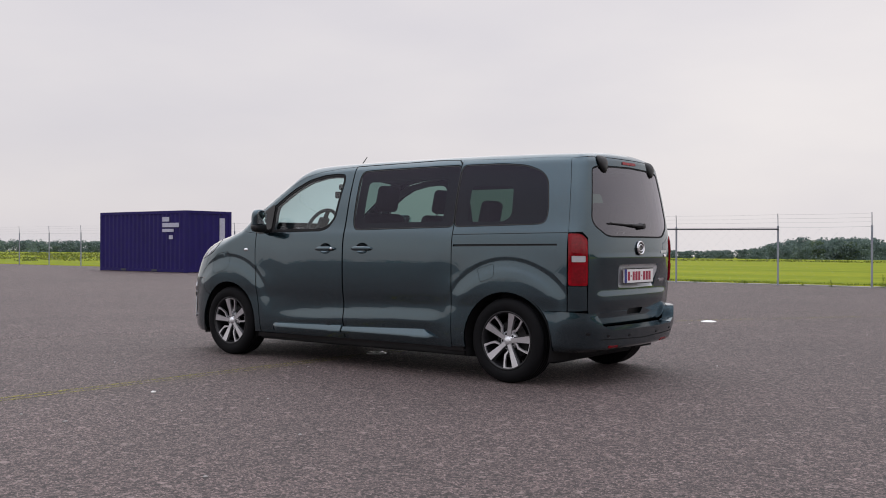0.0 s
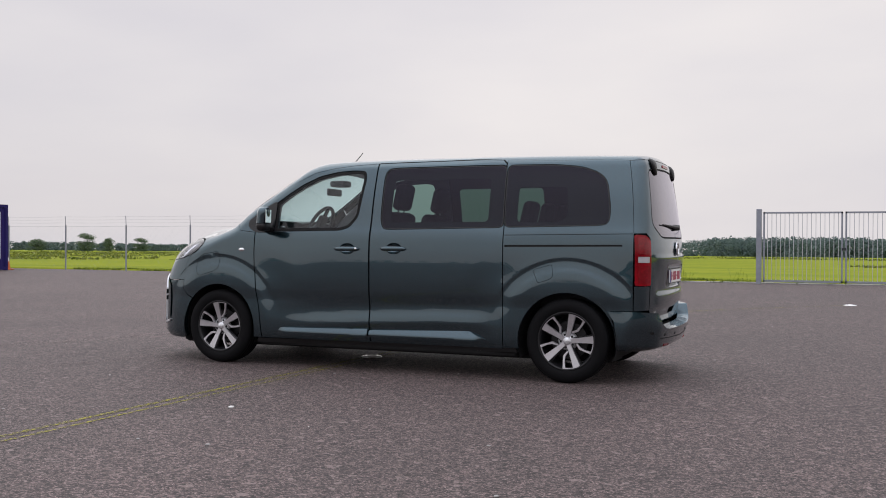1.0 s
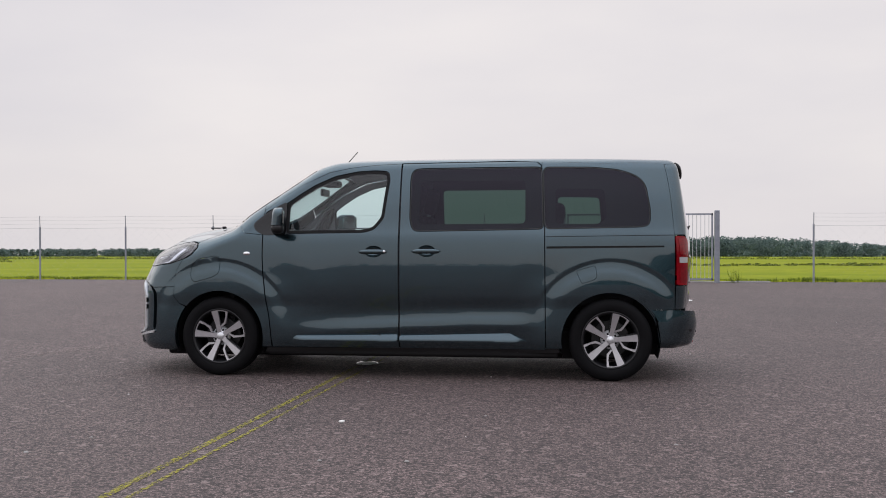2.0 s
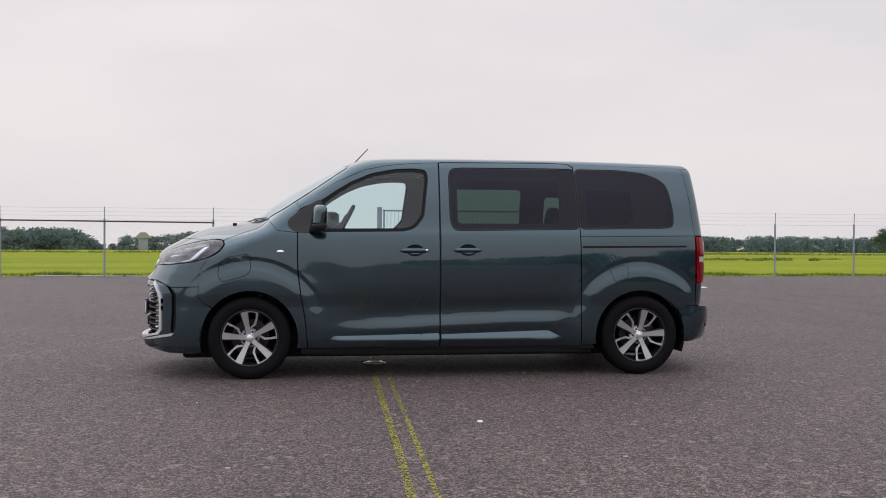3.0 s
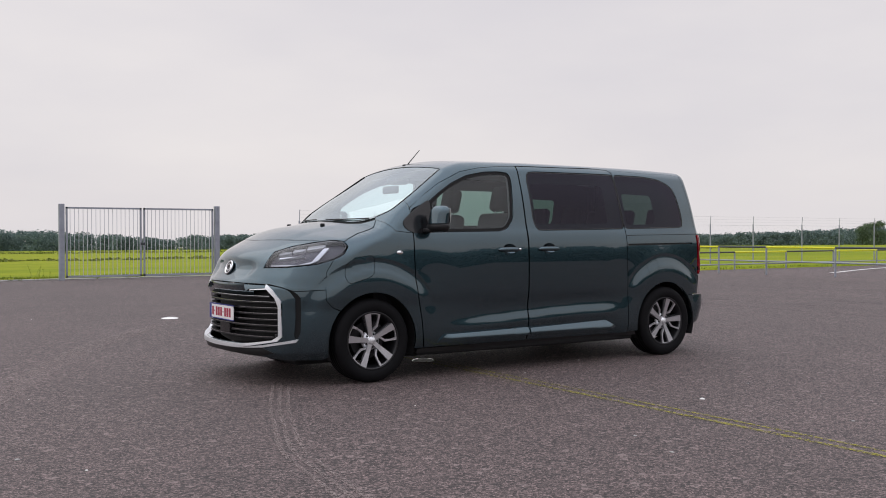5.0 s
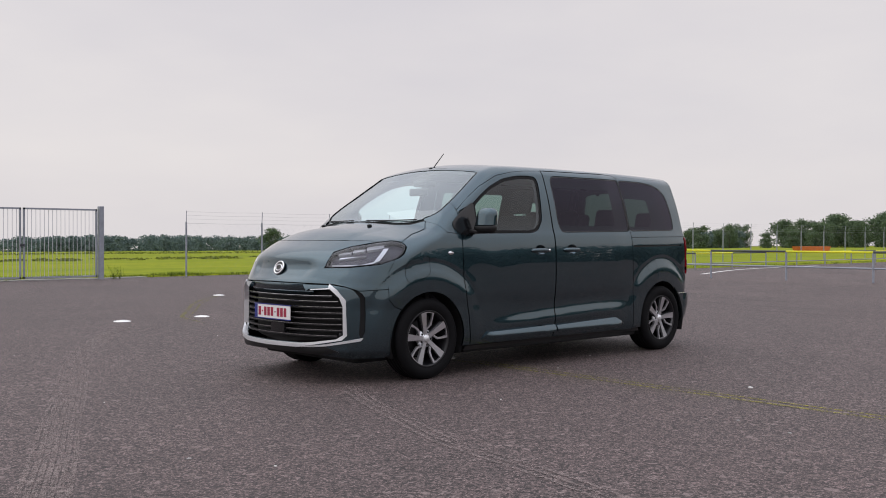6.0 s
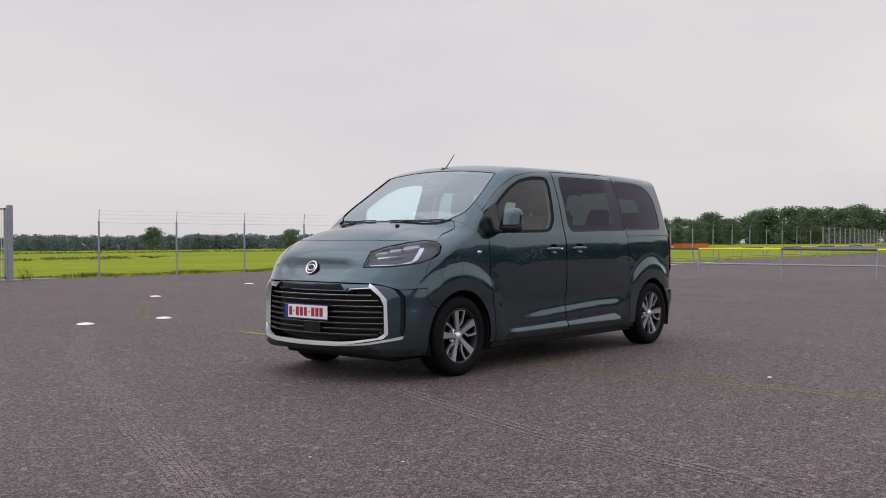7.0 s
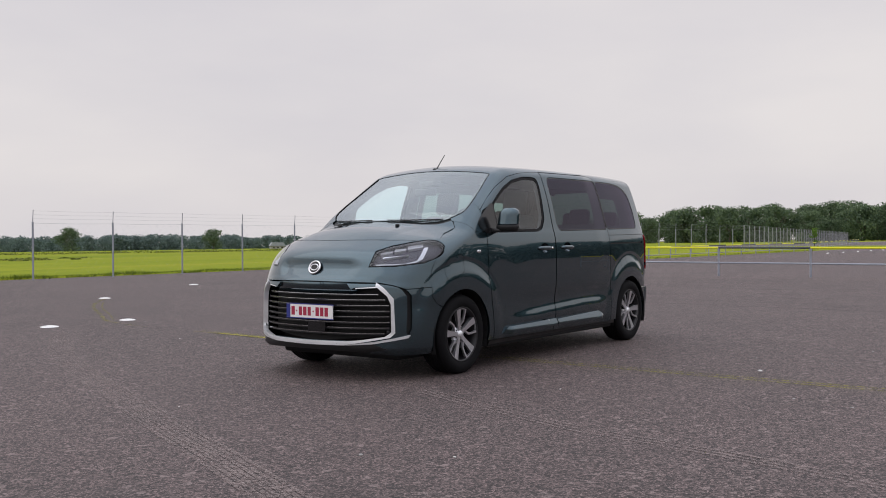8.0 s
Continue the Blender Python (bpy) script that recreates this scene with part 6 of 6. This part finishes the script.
# the wire fence bends and runs on towards the woods
far_post = tagged(new("fence_post"), "pale concrete fence post of the far wire fence", "fence post", "posts of the far fence")
bm = bmesh.new()
box(bm, -0.034, 0.034, -0.034, 0.034, -0.25, 2.12, 0.008)
part("post", bm, POST_PALE, far_post)
far_post.matrix_basis = pose(LINE0.x, LINE0.y, LINE0.z, 0, 0, 10)
for k in range(1, 45):
    p = LINE0 + LINE_STEP * k
    copy_thing(far_post, pose(p.x, p.y, p.z, 0, 0, 10 + k % 5))
far_end = LINE0 + LINE_STEP * 44
for z, r in ((1.76, 0.006), (1.90, 0.005), (2.02, 0.005), (2.14, 0.005)):
    bm = bmesh.new()
    tube(bm, (POSTS[-1], FENCE_Y, z - DROP), LINE0 + Vector((0, 0, z)), r, n=4, cap=False)
    tube(bm, LINE0 + Vector((0, 0, z)), far_end + Vector((0, 0, z)), r, n=4, cap=False)
    tagged(part("fence_wire", bm, WIRE, None), "thin taut wire along the fence top", "wire", "wires of the fence")
bm = bmesh.new()
for i in range(700):
    p = LINE0.lerp(far_end, i / 700)
    tube(bm, p + Vector((0, 0, 0.1)), p + Vector((0, 0, 1.74)), 0.003, n=3, cap=False)
tagged(part("far_wire_mesh", bm, WIRE, None), "grey wire mesh strung between far fence posts", "wire mesh", kind="stuff")


# ---- shipping container ----
def container(x1, y0):
    top = tagged(new("shipping_container"), "navy blue steel shipping container with white markings", "container")
    top.matrix_basis = pose(x1, y0, ground_z(20))
    L, W, H = 6.06, 2.44, 2.59

    def wall(name, p, q, z0, z1, out_):
        """Corrugated sheet between two posts."""
        p, q, out_ = Vector(p), Vector(q), Vector(out_)
        bm = bmesh.new()
        n = int((q - p).length / 0.278)
        prof = []
        for i in range(n):
            for u, d in ((0.0, 0.0), (0.26, 0.0), (0.5, -0.022), (0.76, -0.022)):
                prof.append(p.lerp(q, (i + u) / n) + out_ * d)
        prof.append(q)
        lo = [bm.verts.new((v.x, v.y, z0)) for v in prof]
        hi = [bm.verts.new((v.x, v.y, z1)) for v in prof]
        for i in range(len(prof) - 1):
            bm.faces.new((lo[i], lo[i + 1], hi[i + 1], hi[i]))
        return part(name, bm, NAVY, top)

    front = wall("side_wall", (-L + 0.12, 0.02), (-0.12, 0.02), 0.14, H - 0.10, (0, -1))
    end = wall("end_wall", (-0.02, 0.12), (-0.02, W - 0.12), 0.14, H - 0.10, (1, 0))
    wall("side_wall", (-0.12, W - 0.02), (-L + 0.12, W - 0.02), 0.14, H - 0.10, (0, 1))
    wall("end_wall", (-L + 0.02, W - 0.12), (-L + 0.02, 0.12), 0.14, H - 0.10, (-1, 0))
    for x in (-L, -0.14):
        for y in (0, W - 0.14):
            bm = bmesh.new()
            box(bm, x, x + 0.14, y, y + 0.14, 0.0, H, 0.01)
            part("corner_post", bm, NAVY, top)
    for y in (0, W - 0.10):
        for z in (0.02, H - 0.12):
            bm = bmesh.new()
            box(bm, -L + 0.14, -0.14, y, y + 0.10, z, z + 0.12)
            part("long_rail", bm, NAVY, top)
    for x in (-L, -0.10):
        for z in (0.02, H - 0.12):
            bm = bmesh.new()
            box(bm, x, x + 0.10, 0.14, W - 0.14, z, z + 0.12)
            part("end_rail", bm, NAVY, top)
    bm = bmesh.new()
    box(bm, -L + 0.05, -0.05, 0.05, W - 0.05, H - 0.06, H - 0.02)
    part("roof_sheet", bm, NAVY, top)
    bm = bmesh.new()
    box(bm, -L + 0.05, -0.05, 0.05, W - 0.05, 0.10, 0.14)
    part("floor_sheet", bm, NAVY, top)
    for x in (-2.1, -4.3):
        bm = bmesh.new()
        box(bm, x - 0.18, x + 0.18, -0.006, 0.02, 0.03, 0.12)
        part("fork_pocket", bm, DARK_BAR, top)
    for x0, x1, z0, z1 in ((-1.55, -1.10, 2.14, 2.33), (-1.55, -0.45, 1.90, 2.08), (-1.55, -0.80, 1.70, 1.83), (-1.10, -0.85, 1.40, 1.56)):
        bm = bmesh.new()
        box(bm, x0, x1, -0.004, 0.014, z0, z1)
        part("marking_bar", bm, FADED, front, "blurred white marking")
    bm = bmesh.new()
    box(bm, -0.012, 0.006, 1.78, 2.06, 0.45, 2.30)
    part("marking_bar", bm, FADED, end, "tall faded white marking")


container(-27.2, 18.5)
cone = tagged(new("traffic_cone"), "orange traffic cone with a white band beside the container", "cone")
cone.matrix_basis = pose(-27.75, 21.4, ground_z(21))
bm = bmesh.new()
box(bm, -0.19, 0.19, -0.19, 0.19, 0, 0.04, 0.01)
part("base", bm, ORANGE, cone)
bm = bmesh.new()
tube(bm, (0, 0, 0.04), (0, 0, 0.34), 0.14, 0.085, 20)
part("cone_body", bm, ORANGE, cone)
bm = bmesh.new()
tube(bm, (0, 0, 0.34), (0, 0, 0.50), 0.085, 0.055, 20)
part("white_band", bm, WHITE, cone)
bm = bmesh.new()
tube(bm, (0, 0, 0.50), (0, 0, 0.70), 0.055, 0.02, 20)
part("cone_tip", bm, ORANGE, cone)

# far off: an orange skip and two pale sheds
bm = bmesh.new()
slab(bm, [(-2.6, 0.0), (2.6, 0.0), (2.9, 0.75), (-2.9, 0.75)], -1, 1)
tagged(part("waste_skip", bm, ORANGE, None), "long orange steel skip at the far fence", "skip").matrix_basis = pose(136, 64.9, ground_z(65), 0, 0, -20)


def shed(x, y, w, h, turn, wall_mat, label, eave=0.3, rise=1.2, roof_mat=None, panes=3):
    top = tagged(new("shed"), label, "shed")
    top.matrix_basis = pose(x, y, ground_z(y) - 0.2, 0, 0, turn)
    bm = bmesh.new()
    box(bm, -w / 2, w / 2, -3, 3, 0, h)
    part("wall", bm, wall_mat, top)
    bm = bmesh.new()
    slab(bm, [(-w / 2 - eave, h), (w / 2 + eave, h), (w / 2 - 0.6, h + rise), (-w / 2 + 0.6, h + rise)], -3.3, 3.3)
    part("roof", bm, roof_mat or POST_GREY, top)
    for i in range(panes):
        bm = bmesh.new()
        box(bm, -w / 2 + w * (i + 0.6) / 3.6, -w / 2 + w * (i + 1.0) / 3.6, -3.03, -2.99, h * 0.35, h * 0.75)
        part("window", bm, GLOSS_BLACK, top)


shed(330 * math.sin(radians(47.3)), 330 * math.cos(radians(47.3)), 5, 1.6, -45, WHITE, "long white shed among distant trees")
shed(340 * math.sin(radians(44.2)), 340 * math.cos(radians(44.2)), 5, 1.2, -40, CONCRETE, "low pale shed among distant trees")
shed(345 * math.sin(radians(-9.5)), 345 * math.cos(radians(-9.5)), 3.0, 4.4, 8, POST_GREY, "small pale hut with a broad roof before the woods", 1.4, 2.0, CONCRETE, 0)


# ---- marks and litter on the asphalt ----
def ribbon(bm, pts, width, lift=0.004, shift=0.0):
    pts = [Vector((x, y, 0)) for x, y in pts]
    fine = []
    for i in range(len(pts) - 1):
        p0, p1, p2, p3 = pts[max(i - 1, 0)], pts[i], pts[i + 1], pts[min(i + 2, len(pts) - 1)]
        for k in range(8):
            t = k / 8
            fine.append(0.5 * ((2 * p1) + (p2 - p0) * t + (2 * p0 - 5 * p1 + 4 * p2 - p3) * t * t + (3 * p1 - p0 - 3 * p2 + p3) * t ** 3))
    fine.append(pts[-1])
    prev = None
    for i, p in enumerate(fine):
        d = (fine[min(i + 1, len(fine) - 1)] - fine[max(i - 1, 0)]).normalized()
        n = Vector((-d.y, d.x, 0))
        a, b = p + n * (shift - width / 2), p + n * (shift + width / 2)
        row = [bm.verts.new((q.x, q.y, ground_z(q.y) + lift)) for q in (a, b)]
        if prev:
            bm.faces.new((prev[0], row[0], row[1], prev[1]))
        prev = row


for shift in (0.0, -0.115):
    bm = bmesh.new()
    ribbon(bm, [(-0.80, -7.5), (-0.73, -5.2), (-0.67, -3.0), (-0.62, -0.9), (-0.58, 0.8), (-0.49, 2.4), (-0.33, 4.1)], 0.046 if shift == 0 else 0.030, 0.004, shift)
    tagged(part("yellow_line", bm, LINE_YELLOW, None), "worn thin yellow line painted on the asphalt", "line marking", kind="structure")
bm = bmesh.new()
ribbon(bm, [(-0.50, 1.9), (-0.43, 2.73), (-0.36, 3.7)], 0.065, 0.0048)
tagged(part("yellow_line", bm, LINE_BRIGHT, None), "less worn stretch of yellow line on the asphalt", "line marking", kind="structure")
bm = bmesh.new()
ribbon(bm, [(-0.25, 5.2), (0.05, 6.4), (0.7, 7.5), (1.8, 9.3), (2.7, 10.5), (3.6, 11.5)], 0.06, 0.004)
ribbon(bm, [(0.2, 6.5), (0.85, 7.5), (1.9, 9.2), (2.85, 10.5)], 0.03, 0.004)
tagged(part("yellow_arc", bm, LINE_FAINT, None), "faded yellow arc painted on the asphalt", "line marking", kind="structure")
track = [(-1.3, 5.4), (-1.94, 4.5), (-2.8, 3.1), (-3.55, 1.6), (-4.1, 0.35), (-4.65, -0.85), (-5.2, -2.1), (-6.2, -4.2), (-7.6, -6.6)]
side_track = [(-2.3, -0.6), (-2.74, -1.55), (-2.97, -2.14), (-3.24, -2.85), (-3.42, -3.8), (-3.65, -4.64), (-4.2, -6.5)]
for path, shifts in ((track, (0.0, -0.11, -0.07, -0.035, 0.035, 0.07, 0.11)), (side_track, (0.0, -0.06, 0.06))):
    whole = None
    for s in shifts:
        bm = bmesh.new()
        ribbon(bm, path, 0.028, 0.004 + abs(s) * 0.005, s)
        strip_ob = part("tyre_track" if whole is None else "tread_line", bm, TRACK, whole)
        if whole is None:
            whole = tagged(strip_ob, "pale curved tyre tracks in the asphalt dust", "tyre track", kind="structure")
rng = random.Random(61)
for i in range(9):
    x, w, c = 7.5 + 1.25 * i + rng.uniform(-0.4, 0.4), rng.uniform(0.10, 0.30), rng.uniform(-0.9, 0.9)
    bm = bmesh.new()
    ribbon(bm, [(x - 1.2 + c * 0.3, -13), (x - 0.3, -6), (x, 0), (x + 0.2 + c * 0.2, 6), (x + 0.4 + c, 13)], w, 0.004 + 0.0004 * i)
    tagged(part("rubber_mark", bm, TRACK_DARK, None), "faint dark tyre rubber mark on the asphalt", "tyre track", kind="structure")
# white bay lines on the far car park
bm = bmesh.new()
for i in range(9):
    ribbon(bm, [(52 + i * 3.2, 6.0 + i * 0.3), (54.5 + i * 3.2, 6.6 + i * 0.3)], 0.14)
    ribbon(bm, [(60 + i * 4.2, 12.2), (63.5 + i * 4.2, 13.0)], 0.14)
ribbon(bm, [(23.0, 12.2), (30.0, 14.6), (38.0, 15.4)], 0.16)
tagged(part("white_bay_lines", bm, WHITE, None), "white painted bay lines beyond the barrier", "line marking", kind="structure")


def marker(x, y, r, turn):
    ob = tagged(new("ground_marker"), "low round white plastic disc cone lying on asphalt", "marker", "white markers on the asphalt")
    ob.matrix_basis = pose(x, y, ground_z(y), 0, 0, turn)
    bm = bmesh.new()
    rings = []
    for rr, z in ((r, 0.001), (r * 0.99, 0.005), (r * 0.90, 0.010), (r * 0.66, 0.016), (r * 0.52, 0.018), (r * 0.44, 0.016), (r * 0.42, 0.009)):
        rings.append([bm.verts.new((rr * math.cos(a) * (1 + 0.05 * math.sin(2 * a)), rr * math.sin(a), z)) for a in [2 * math.pi * i / 24 for i in range(24)]])
    for a, b in zip(rings, rings[1:]):
        for i in range(24):
            bm.faces.new((a[i], a[(i + 1) % 24], b[(i + 1) % 24], b[i]))
    part("dish", bm, CONE_WHITE, ob, smooth=True)


for i, (x, y, r) in enumerate(((-0.94, 6.3, 0.125), (0.33, 6.35, 0.115), (3.67, 11.63, 0.12), (-9.7, 17.7, 0.14), (8.85, 15.1, 0.13), (-3.93, 12.3, 0.13), (-0.56, 0.06, 0.105))):
    marker(x, y, r, i * 40)


def pebble(x, y, r, seed, mat):
    rng = random.Random(seed)
    bm = bmesh.new()
    bmesh.ops.create_icosphere(bm, subdivisions=2, radius=r)
    for v in bm.verts:
        v.co *= 1 + 0.35 * noise.noise(v.co / r * 0.9 + Vector((seed, 0, 0)))
        v.co.z = max(v.co.z * 0.45, -r * 0.2)
    ob = part("pebble", bm, mat, None, smooth=True)
    tagged(ob, "small pale stone lying on the asphalt", "stone", "loose pebbles")
    ob.matrix_basis = pose(x, y, ground_z(y) + r * 0.2, 0, 0, seed * 31)


rng = random.Random(9)
for i, (x, y, r) in enumerate(((-0.10, -2.93, 0.024), (-1.57, -4.03, 0.016), (0.49, -4.0, 0.016), (0.04, -4.03, 0.013), (-4.53, -2.25, 0.016), (-1.42, -3.6, 0.012), (1.9, -3.4, 0.014), (-0.3, -1.15, 0.012), (2.3, -4.4, 0.014))):
    pebble(x, y, r * 0.85, i + 1, WHITE if i == 0 else CONCRETE)
for i in range(46):
    pebble(rng.uniform(-9, 14), rng.uniform(-5.2, 6.0) if i < 36 else rng.uniform(6, 16), rng.uniform(0.004, 0.009), 100 + i, rng.choice((WHITE, CONCRETE, CONCRETE)))
